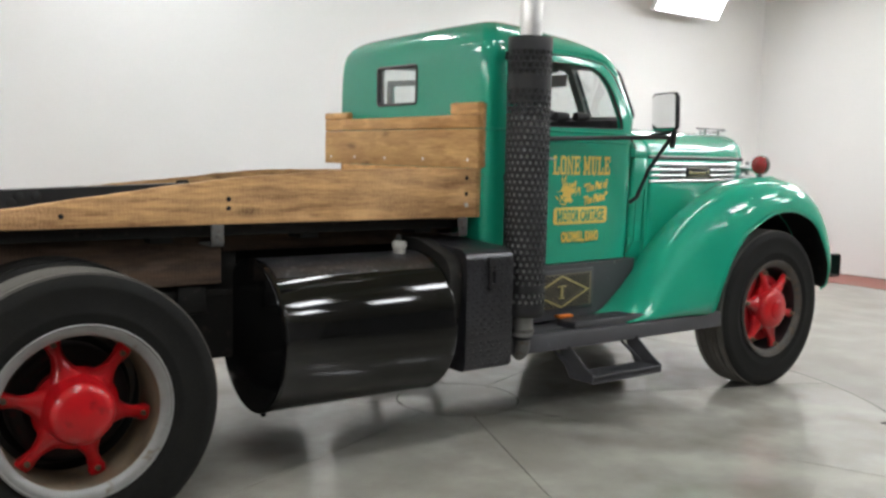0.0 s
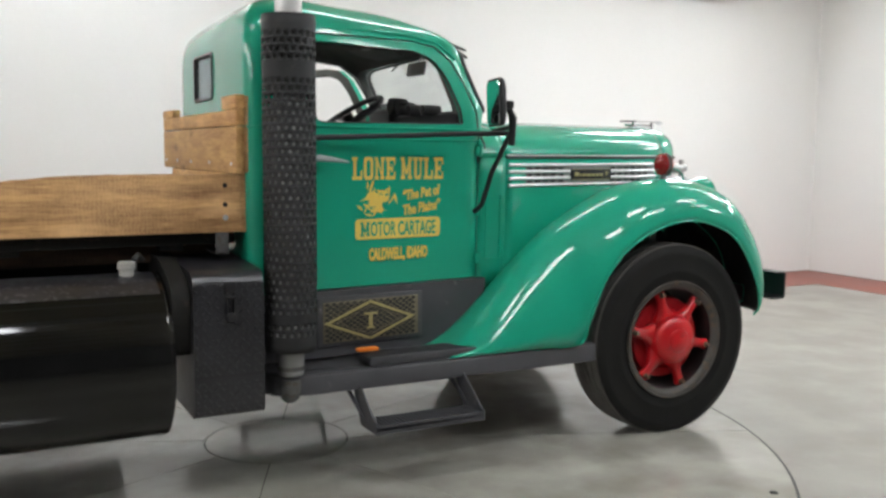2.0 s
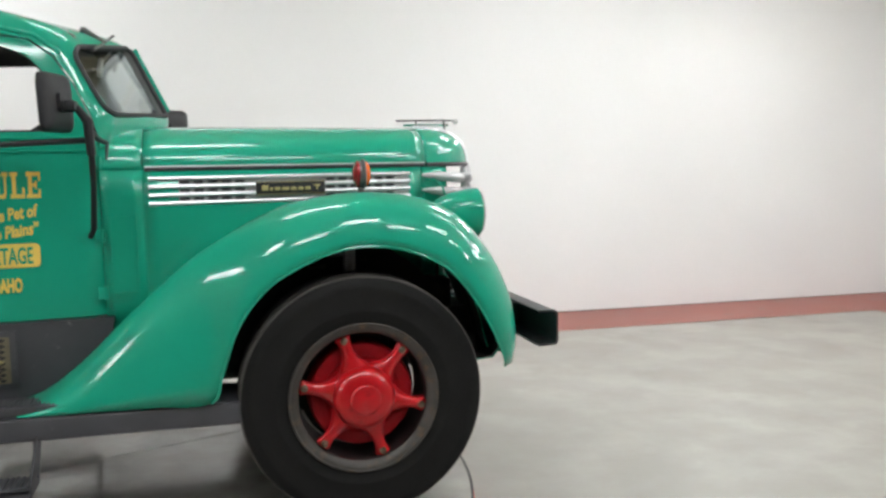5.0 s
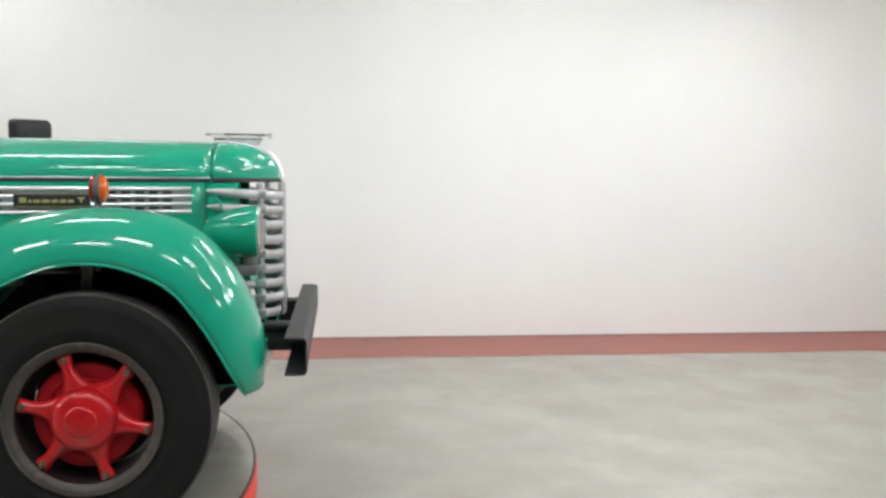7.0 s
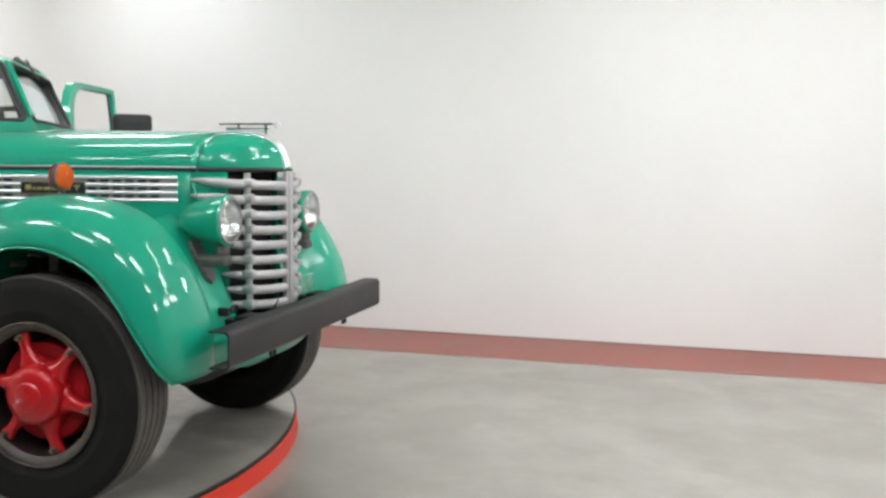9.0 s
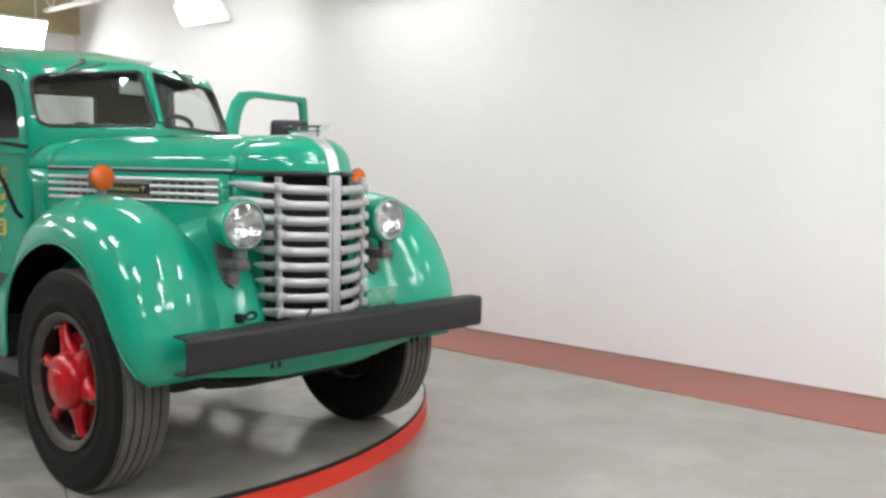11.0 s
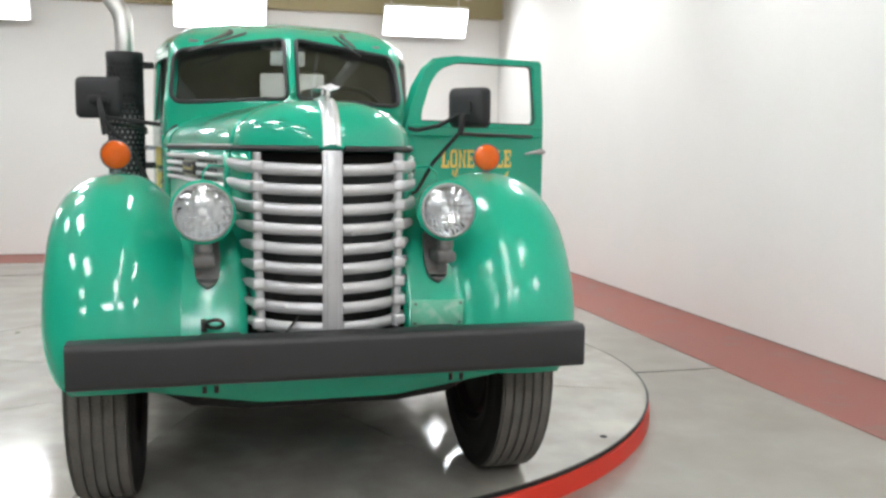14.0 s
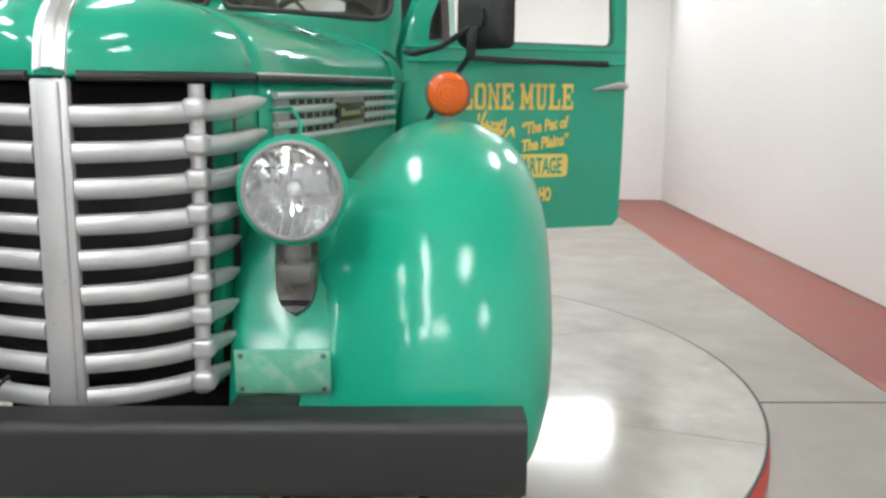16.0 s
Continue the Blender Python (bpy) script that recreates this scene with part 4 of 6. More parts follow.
def hood_rows(xs, n=2.5, steps=56):
    rows = []
    for x in xs:
        w, h = hood_w(x), hood_h(x)
        row = []
        for i in range(steps + 1):
            t = -math.pi / 2 + math.pi * i / steps
            s, c = math.sin(t), max(0, math.cos(t))
            row.append((x, w * math.copysign(abs(s) ** (2 / n), s), RAIL_Z + h * c ** (2 / n)))
        rows.append(row)
    return rows


def sheet(name, rows, mat, parent, label="", thick=0.010, under=None):
    bm = loft(rows, False, False)
    ob = part(name, bm, [mat, under] if under else mat, parent, label)
    mod = ob.modifiers.new("thickness", "SOLIDIFY")
    mod.thickness, mod.offset = thick, -1
    if under:
        mod.material_offset = 1
    return ob


def span(a, b, n):
    return [a + (b - a) * i / n for i in range(n + 1)]


sheet("cowl", hood_rows(span(-1.04, -0.866, 5)), GREEN, truck)
sheet("hood", hood_rows(span(-0.860, 0.428, 26)), GREEN, truck, "long tapering green hood")
sheet("nose", hood_rows(span(0.433, 0.60, 8) + span(0.61, 0.70, 8) + [0.708, 0.716, 0.722, 0.727, 0.731, 0.734, 0.7349]), GREEN, truck, "rounded green nose above the grille")
for x0, x1, z0, z1 in ((-0.998, -0.897, 0.957, 1.277),):
    pts = [(x, -(hood_w(x) + 0.010 - 0.03 * max(0, 1.3 - z)), z) for x, z in ((x0, z0), (x1, z0), (x1, z1), (x0, z1), (x0, z0))]
    part("cowl_vent", tube(pts, 0.0035, 6), GREEN, truck)
part("cowl_bead", tube([(-1.0, y, z + 0.006) for y, z in [(r[1], r[2]) for r in hood_rows([-0.97])[0]]][2:-2], 0.0075, 6), TRIM, truck, "dark welting round the back of the hood")
for side in (-1, 1):
    def strip(x0, x1, z0, z1, n, push=0.0):
        return [[(x, (hood_w(x) + push - 0.03 * max(0, 1.3 - z)) * side, z) for z in span(z1, z0, 6)] for x in span(x0, x1, n)]
    sheet("hood_side", strip(-0.860, 0.40, 0.80, RAIL_Z - 0.006, 22), GREEN, truck, "flat green hood side panel", 0.008 * side)
    cowl = [[(x, y - 0.029 * side * (-0.866 - x) / 0.165 * min(1, (RAIL_Z - z) / 0.12), z) for x, y, z in row] for row in strip(-1.031, -0.866, 0.80, RAIL_Z - 0.002, 4)]
    sheet("cowl_side", cowl, GREEN, truck, "", 0.008 * side)
    sheet("grille_side", strip(0.404, 0.55, 0.78, RAIL_Z - 0.006, 6, -0.004), GREEN, truck, "", 0.008 * side)
    pts = [(x, (hood_w(x) + 0.004) * side, RAIL_Z) for x in span(-0.855, 0.425, 18)]
    part("hood_rail", tube(pts, 0.0105, 8), TRIM, truck, "dark moulding along the hood edge")
    pts = [(x, (hood_w(x) + 0.004) * side, RAIL_Z) for x in span(0.436, 0.66, 10) + [0.68, 0.70, 0.715, 0.726]]
    part("nose_rail", tube(pts, 0.0105, 8), TRIM, truck, "dark moulding round the nose")
    pts = [(x, (hood_w(x) + 0.006) * side, RAIL_Z + 0.010) for x in span(-0.855, 0.425, 14)]
    part("bright_strip", tube(pts, 0.004, 6), BRIGHT, truck)
    pts = [(-0.863, (hood_w(-0.863) + 0.001 - 0.03 * max(0, 1.3 - z)) * side, z) for z in span(1.47, 0.9, 5)]
    part("side_bead", tube(pts, 0.006, 6), GREEN, truck)
    # louvre panel: dark slots, four bright bars, dividers and the badge
    louvre = empty("louvre_panel", truck)
    louvre["label"] = "bright ribbed side louvre with a badge"
    bm = bmesh.new()
    loft([[(x, (hood_w(x) + 0.003) * side, z) for z in (1.322, 1.437)] + [(x, (hood_w(x) + 0.009) * side, z) for z in (1.437, 1.322)] for x in span(-0.72, 0.34, 16)], True, True, bm)
    part("slot_backing", bm, RIM_PALE, louvre, "grey slotted backing")
    for k in range(4):
        z = 1.326 + 0.0355 * k
        pts = [(x, (hood_w(x) + 0.010) * side, z) for x in span(-0.842, 0.345, 20)]
        part("louvre_bar", tube(pts, 0.0085, 8), BRIGHT, louvre)
    bm = bmesh.new()
    for k in range(3):
        z = 1.344 + 0.0355 * k
        for i in range(17):
            x = -0.715 + i * 0.0585
            if -0.41 < x + 0.025 < -0.06:
                continue
            y = (hood_w(x + 0.02) + 0.0092) * side
            box(bm, x, x + 0.040, y - 0.0012, y + 0.0012, z - 0.007, z + 0.007, 0, Matrix.Translation((x + 0.02, y, z)) @ Matrix.Rotation(-side * math.atan2(hood_w(x) - hood_w(x + 0.04), 0.04), 4, "Z") @ Matrix.Translation((-x - 0.02, -y, -z)))
    part("slot", bm, GAP, louvre, "dark air slots")["kind"] = "stuff"
    a = math.degrees(math.atan2(hood_w(-0.39) - hood_w(-0.08), 0.31))
    at = pose(-0.235, (hood_w(-0.235) + 0.019) * side, 1.380, 0, 0, a if side < 0 else 180 - a)
    badge = part("badge", one_box(-0.158, 0.158, -0.006, 0.006, -0.030, 0.030, 0.003), SATIN, louvre, "small black badge with pale bars", at=at)
    bm = one_box(-0.156, 0.156, -0.0075, -0.004, 0.026, 0.0285)
    box(bm, -0.156, 0.156, -0.0075, -0.004, -0.0285, -0.026)
    x = -0.135
    for i, wl in enumerate((0.030, 0.014, 0.026, 0.034, 0.026, 0.026, 0.026)):
        box(bm, x, x + wl, -0.0078, -0.004, -0.011, 0.013 if i in (0,) else 0.003, 0.001)
        x += wl + 0.007
    box(bm, 0.105, 0.135, -0.0078, -0.004, 0.006, 0.013, 0.001)
    box(bm, 0.116, 0.124, -0.0078, -0.004, -0.011, 0.006, 0.001)
    part("badge_mark", bm, GOLD, badge, "pale bars on the badge")

# centre strip over the nose and down the grille, ornament
prof = [(x, RAIL_Z + hood_h(x) + 0.004) for x in span(0.44, 0.70, 14)] + [(0.715, RAIL_Z + hood_h(0.715) + 0.002), (0.728, 1.52), (0.738, 1.48)]
rows = [[(x - 0.004, -0.033, z - 0.008), (x + 0.003, -0.031, z + 0.003), (x + 0.006, -0.016, z + 0.005), (x + 0.011, -0.010, z + 0.009), (x + 0.011, 0.010, z + 0.009), (x + 0.006, 0.016, z + 0.005), (x + 0.003, 0.031, z + 0.003), (x - 0.004, 0.033, z - 0.008)] for x, z in prof]
part("nose_strip", loft(rows, False, False), BRIGHT, truck, "bright ribbed strip down the nose")
bm = one_box(0.722, 0.748, -0.037, 0.037, 0.785, 1.466, 0.006)
box(bm, 0.742, 0.756, -0.022, 0.022, 0.79, 1.462, 0.006)
part("centre_bar", bm, ALU, truck, "silver centre bar of the grille")
orn = empty("ornament", truck)
orn["label"] = "chrome winged hood ornament"
bm = prism(rounded([(0.36, -0.004), (0.46, -0.045), (0.66, -0.022), (0.685, 0.0), (0.66, 0.022), (0.46, 0.045), (0.36, 0.004)], 0.006), "z", 1.694, 1.702)
part("blade", bm, CHROME, orn)
bm = tube([(0.47, 0, 1.655), (0.47, 0, 1.697)], 0.008, 8)
tube([(0.62, 0, 1.63), (0.62, 0, 1.697)], 0.008, 8, bm)
tube([(0.40, 0, 1.675), (0.64, 0, 1.675)], 0.006, 8, bm)
part("stem", bm, CHROME, orn)
part("diamond", prism([(-0.036, 0), (0, -0.014), (0.036, 0), (0, 0.014)], "x", 0.672, 0.688), BRIGHT, orn, at=pose(0, 0, 1.694))

# grille: nine curved bars, two posts, dark core behind
GR = [(0.0, 0.730), (0.08, 0.722), (0.16, 0.702), (0.22, 0.672), (0.265, 0.640), (0.30, 0.606), (0.325, 0.570), (0.338, 0.535)]
for k in range(9):
    z = 1.412 - 0.0725 * k
    end = GR[:]
    if k < 3:
        end = end + [(0.346, 0.50), (0.356, 0.455), (0.364, 0.405)]
    shrink = 1.0 - 0.012 * k * (k > 3)
    for side in (-1, 1):
        pts = [(x + 0.004, max(0.036, y * shrink) * side, z - 0.018 * (x - 0.53) / 0.2) for y, x in end]
        rs = [0.0168] * (len(pts) - 3) + [0.0155, 0.0115, 0.0035]
        bm = tube(pts, rs, 10)
        for v in bm.verts:
            zc = z - 0.018 * (v.co.x - 0.53) / 0.2
            v.co.z = zc + (v.co.z - zc) * 1.3
        part("grille_bar", bm, ALU, truck, "silver painted curved grille bar")
for side in (-1, 1):
    bm = tube([(0.648, 0.262 * side, 1.458), (0.650, 0.262 * side, 1.1), (0.652, 0.254 * side, 0.80)], 0.0165, 10)
    for k in range(9):
        z = 1.412 - 0.0725 * k
        box(bm, 0.626, 0.683, 0.262 * side - 0.024, 0.262 * side + 0.024, z - 0.024, z + 0.018, 0.011, None, 3)
    part("grille_post", bm, ALU, truck, "silver grille post")
bm = one_box(0.44, 0.50, -0.31, 0.31, 0.80, 1.455, 0.01)
part("radiator", bm, GAP, truck, "dark radiator core behind the grille")

part("clip", tube([(0.738, -0.170, 0.806), (0.748, -0.152, 0.832), (0.738, -0.122, 0.862)], 0.0045, 6), CHASSIS, truck, "black wire clip on the lowest bar")
for side in (-1, 1):
    part("lamp_wire", tube([(0.50, 0.452 * side, 1.325), (0.485, 0.455 * side, 1.375), (0.455, 0.43 * side, 1.405), (0.42, 0.375 * side, 1.40)], 0.0045, 6), GREEN, truck, "thin green lamp wire")

# front apron between grille and fenders, and the pan under the bumper
AP = [(1.27, 0.295), (1.20, 0.37), (1.10, 0.455), (1.00, 0.515), (0.90, 0.560), (0.80, 0.595), (0.70, 0.62), (0.64, 0.635)]
for side in (-1, 1):
    rows = []
    for z, x in AP:
        rows.append([(x + 0.012 * math.sin(math.pi * min(1, u / 0.6)) - 0.06 * max(0, u - 0.6), (0.30 + 0.46 * u) * side, z - 0.13 * u * u * max(0, (z - 0.95) / 0.32)) for u in span(0, 1, 14)])
    sheet("apron", rows, GREEN_SOFT, truck, "green sheet between grille and fender", 0.006, CHASSIS)
rows = []
for i, (z, x) in enumerate([(0.74, 0.672), (0.70, 0.676), (0.64, 0.672), (0.57, 0.655), (0.525, 0.62), (0.52, 0.55), (0.53, 0.40)]):
    rows.append([(x + 0.03 * (1 - (y / 0.80) ** 2), y, z + (0.075 * max(0, (abs(y) - 0.25) / 0.55) if z < 0.6 else 0)) for y in span(-0.80, 0.80, 24)])
sheet("front_pan", rows, GREEN, truck, "green pan under the bumper", 0.006, CHASSIS)

# ---- front fenders
CROWN = [(-1.36, 0.548), (-1.25, 0.60), (-1.12, 0.70), (-0.92, 0.893), (-0.70, 1.085), (-0.56, 1.178), (-0.40, 1.266), (-0.24, 1.327), (-0.02, 1.360), (0.17, 1.354), (0.33, 1.318), (0.46, 1.250), (0.575, 1.125), (0.655, 0.985), (0.70, 0.85), (0.715, 0.72), (0.705, 0.60)]
EDGE = [(-1.34, 0.535), (-1.20, 0.535), (-1.05, 0.535), (-0.84, 0.535), (-0.62, 0.535), (-0.57, 0.66), (-0.50, 0.85), (-0.36, 1.015), (-0.12, 1.128), (0.08, 1.145), (0.24, 1.105), (0.36, 1.038), (0.46, 0.92), (0.54, 0.79), (0.585, 0.70), (0.62, 0.63), (0.64, 0.585)]
AP_UP = [(z, x) for z, x in AP[::-1]]
CROWN_Y = [(0, 0.74), (3, 0.765), (8, 0.79), (12, 0.785), (16, 0.775)]
EDGE_Y = [(0, 0.955), (4, 0.975), (6, 1.01), (9, 1.03), (12, 1.03), (13.5, 1.012), (15, 0.968), (16, 0.915)]


def fender_row(i):
    def along(table):
        return [(k, p[0]) for k, p in enumerate(table)], [(k, p[1]) for k, p in enumerate(table)]
    (cx, cz), (ex, ez) = along(CROWN), along(EDGE)
    xc, zc, xe, ze = ease(cx, i), ease(cz, i), ease(ex, i), ease(ez, i)
    yc, ye = ease(CROWN_Y, i), ease(EDGE_Y, i)
    inner = []
    nose = max(0, min(1, (i - 9) / 4))
    nose = nose * nose * (3 - 2 * nose)
    yi = 0.40 + 0.10 * nose
    z_in = zc - 0.26 * (1 - nose)
    x_in = (xc - 0.05) * (1 - nose) + (ease(AP_UP, zc) - 0.004) * nose
    for k in range(14, 0, -1):
        u = k / 14
        v = min(1, u / 0.96) ** 1.35
        s = v * v * (3 - 2 * v)
        inner.append((xc + (x_in - xc) * s, yc + (yi - yc) * u, max(zc + (z_in - zc) * s, 0.53)))
    outer = []
    for k in range(15):
        t = math.pi / 2 * k / 14
        s, c = math.sin(t), math.cos(t) ** 0.86 if k < 14 else 0.0
        outer.append((xe + (xc - xe) * c, yc + (ye - yc) * s, ze + (zc - ze) * c))
    return inner + outer


for side in (-1, 1):
    rows = [[(x, y * side, z) for x, y, z in fender_row(i)] for i in span(0, 16, 64)]
    f = sheet("fender", rows, GREEN if side < 0 else GREEN_SOFT, truck, "sweeping rounded green front fender", 0.008 * -side, CHASSIS)
    lip = [(x, y * side, z) for x, y, z in [fender_row(i)[-1] for i in span(4, 16, 48)]]
    part("fender_lip", tube(lip, 0.0055, 8), GREEN, f)
    bm = bmesh.new()
    arch = [(-0.62, 0.56), (-0.62, 0.66), (-0.52, 0.86), (-0.38, 1.0), (-0.2, 1.08), (0.0, 1.12), (0.2, 1.09), (0.34, 1.0), (0.43, 0.86), (0.49, 0.7), (0.49, 0.56)]
    prism(arch, "y", 0.53 * side, 0.545 * side, bm)
    rows = []
    for i in span(4.5, 8.3, 20):
        x, _, z = fender_row(i)[14]
        rows.append([(x * 0.90, y * side, 0.508 + (z - 0.508) * 0.90 - 0.05 * max(0, y - 0.74)) for y in span(0.69, 0.90, 5)])
    loft(rows, False, False, bm)
    part("wheelhouse", bm, CHASSIS, truck, "black inner wheel arch")
    ys = sorted((0.50 * side, 0.955 * side))
    part("splash_plate", one_box(-0.625, -0.612, ys[0], ys[1], 0.50, 0.74, 0.003), CHASSIS, truck, "black splash plate behind the wheel")
    # turn lamp on the crown
    lampx = empty("turn_lamp", truck, pose(0.035, 0.80 * side, 1.438, 0, 0, 0))
    lampx["label"] = "round two-faced turn lamp on a stalk"
    part("lamp_body", spin([(0.0, -0.011), (0.053, -0.011), (0.055, 0.0), (0.053, 0.011), (0.0, 0.011)], 32, "x"), CAST, lampx)
    part("amber_lens", spin([(0.058, 0.010)] + [(0.057 * math.cos(k * math.pi / 28), 0.012 + 0.028 * math.sin(k * math.pi / 28) + (0.0022 if k % 2 else 0.0)) for k in range(1, 14)] + [(0.0, 0.041)], 32, "x"), AMBER, lampx, "amber ribbed lens")
    part("lens_ring", spin([(0.0575, 0.003), (0.0625, 0.005), (0.0630, 0.013), (0.0585, 0.017)], 32, "x"), CAST, lampx, "dull metal lens ring")
    part("red_lens", spin([(0.058, -0.010), (0.057, -0.020), (0.040, -0.030), (0.018, -0.036), (0.0, -0.038)], 32, "x"), RED_LENS, lampx, "dark red lens")
    part("stalk", spin([(0.020, -0.082), (0.016, -0.068), (0.012, -0.05), (0, -0.05)], 14, "z"), CAST, lampx)
    # headlamp: bullet shell, ring, lens, reflector and foot
    head = empty("headlamp", truck, pose(0.650, 0.456 * side, 1.240))
    head["label"] = "round headlamp in a green bullet shell"
    part("shell", spin([(0.0, -0.245), (0.024, -0.238), (0.052, -0.214), (0.080, -0.168), (0.099, -0.112), (0.112, -0.055), (0.117, -0.015), (0.117, 0.004), (0.106, 0.012)], 40, "x"), GREEN, head, "green bullet shell")
    part("bezel", spin([(0.107, 0.006), (0.107, 0.014), (0.103, 0.019), (0.099, 0.019), (0.097, 0.012)], 40, "x"), RIM_PALE, head, "worn metal ring")
    part("reflector", spin([(0.097, 0.010), (0.080, -0.02), (0.055, -0.045), (0.02, -0.058), (0.0, -0.06)], 40, "x"), REFLECTOR, head, "silvered reflector")
    part("lens", spin([(0.097, 0.016), (0.080, 0.027), (0.055, 0.036), (0.025, 0.041), (0.0, 0.042), (0.0, 0.036), (0.05, 0.030), (0.085, 0.018), (0.097, 0.012)], 40, "x"), LENS, head, "fluted glass lens").visible_shadow = False
    part("bulb", spin([(0.0, -0.05), (0.012, -0.045), (0.016, -0.025), (0.010, -0.008), (0.0, -0.004)], 14, "x"), FIXTURE, head)
    # cast foot: a shield plate on the apron, an arm out of it and a post up to the lamp
    shield = rounded([(-0.040, 0.030), (0.040, 0.030), (0.048, -0.060), (0.044, -0.145), (0.0, -0.215), (-0.044, -0.145), (-0.048, -0.060)], [0.012, 0.012, 0.02, 0.03, 0.07, 0.03, 0.02], 5)
    lean = Matrix.Translation((-0.175, -0.012 * side, -0.125)) @ Matrix.Rotation(radians(-27), 4, "Y")
    plate = prism(shield, "x", -0.010, 0.012)
    for v in plate.verts:
        v.co = lean @ v.co
    foot = part("lamp_foot", plate, CAST, head, "weathered grey cast lamp bracket")
    bm = one_box(-0.150, 0.004, -0.039, 0.039, -0.205, -0.158, 0.014)
    part("arm", bm, CAST, foot)
    part("post", loft([[(-0.030 + r * math.cos(t), r * math.sin(t), z) for t in span(0, 2 * math.pi * 15 / 16, 15)] for z, r in ((-0.168, 0.030), (-0.150, 0.029), (-0.146, 0.033), (-0.125, 0.033), (-0.105, 0.030))]), CAST, foot)
    part("rib", tube([(-0.128, -0.012 * side, -0.215), (-0.092, -0.012 * side, -0.295)], [0.014, 0.005], 8), CAST, foot)

# spare plate on the apron, bumper and its irons
pl = part("number_plate_blank", one_box(-0.004, 0.004, -0.105, 0.105, -0.052, 0.052, 0.003), GREEN_DULL, truck, "blank faded green plate", at=pose(0.632, 0.425, 0.838, 0, 9, 0))
for y in (-0.09, 0.09):
    for z in (-0.04, 0.04):
        part("screw", tube([(0.003, y, z), (0.008, y, z)], 0.006, 8), CAST, pl)
bump = empty("bumper", truck)
bump["label"] = "straight dark grey steel channel bumper"
o = [(0.80, 0.820), (0.870, 0.820), (0.880, 0.818), (0.888, 0.812), (0.893, 0.803), (0.894, 0.794), (0.894, 0.686), (0.893, 0.677), (0.888, 0.668), (0.880, 0.662), (0.870, 0.660), (0.80, 0.660), (0.80, 0.668), (0.870, 0.668), (0.884, 0.676), (0.886, 0.686), (0.886, 0.794), (0.884, 0.804), (0.870, 0.812), (0.80, 0.812)]
part("channel", prism(o, "y", -0.905, 0.935), BUMPER, bump)
for y in (-0.40, 0.40):
    bm = one_box(0.45, 0.884, y - 0.035, y + 0.035, 0.675, 0.78, 0.008)
    box(bm, 0.68, 0.80, y - 0.07, y + 0.07, 0.785, 0.803, 0.006)
    part("bumper_iron", bm, SATIN, bump)
for y in (-0.46, -0.42, 0.42, 0.46):
    part("bolt", tube([(0.86, y, 0.652), (0.86, y, 0.628)], 0.008, 8), CHASSIS, bump)
bm = tube([(0.655 + 0.004 * math.sin(t), -0.42 + 0.030 * math.cos(t), 0.830 + 0.016 * math.sin(t)) for t in span(0, 2 * math.pi, 20)], 0.007, 8, cap=False)
box(bm, 0.60, 0.655, -0.47, -0.45, 0.80, 0.84, 0.004)
part("tow_eye", bm, CHASSIS, truck)

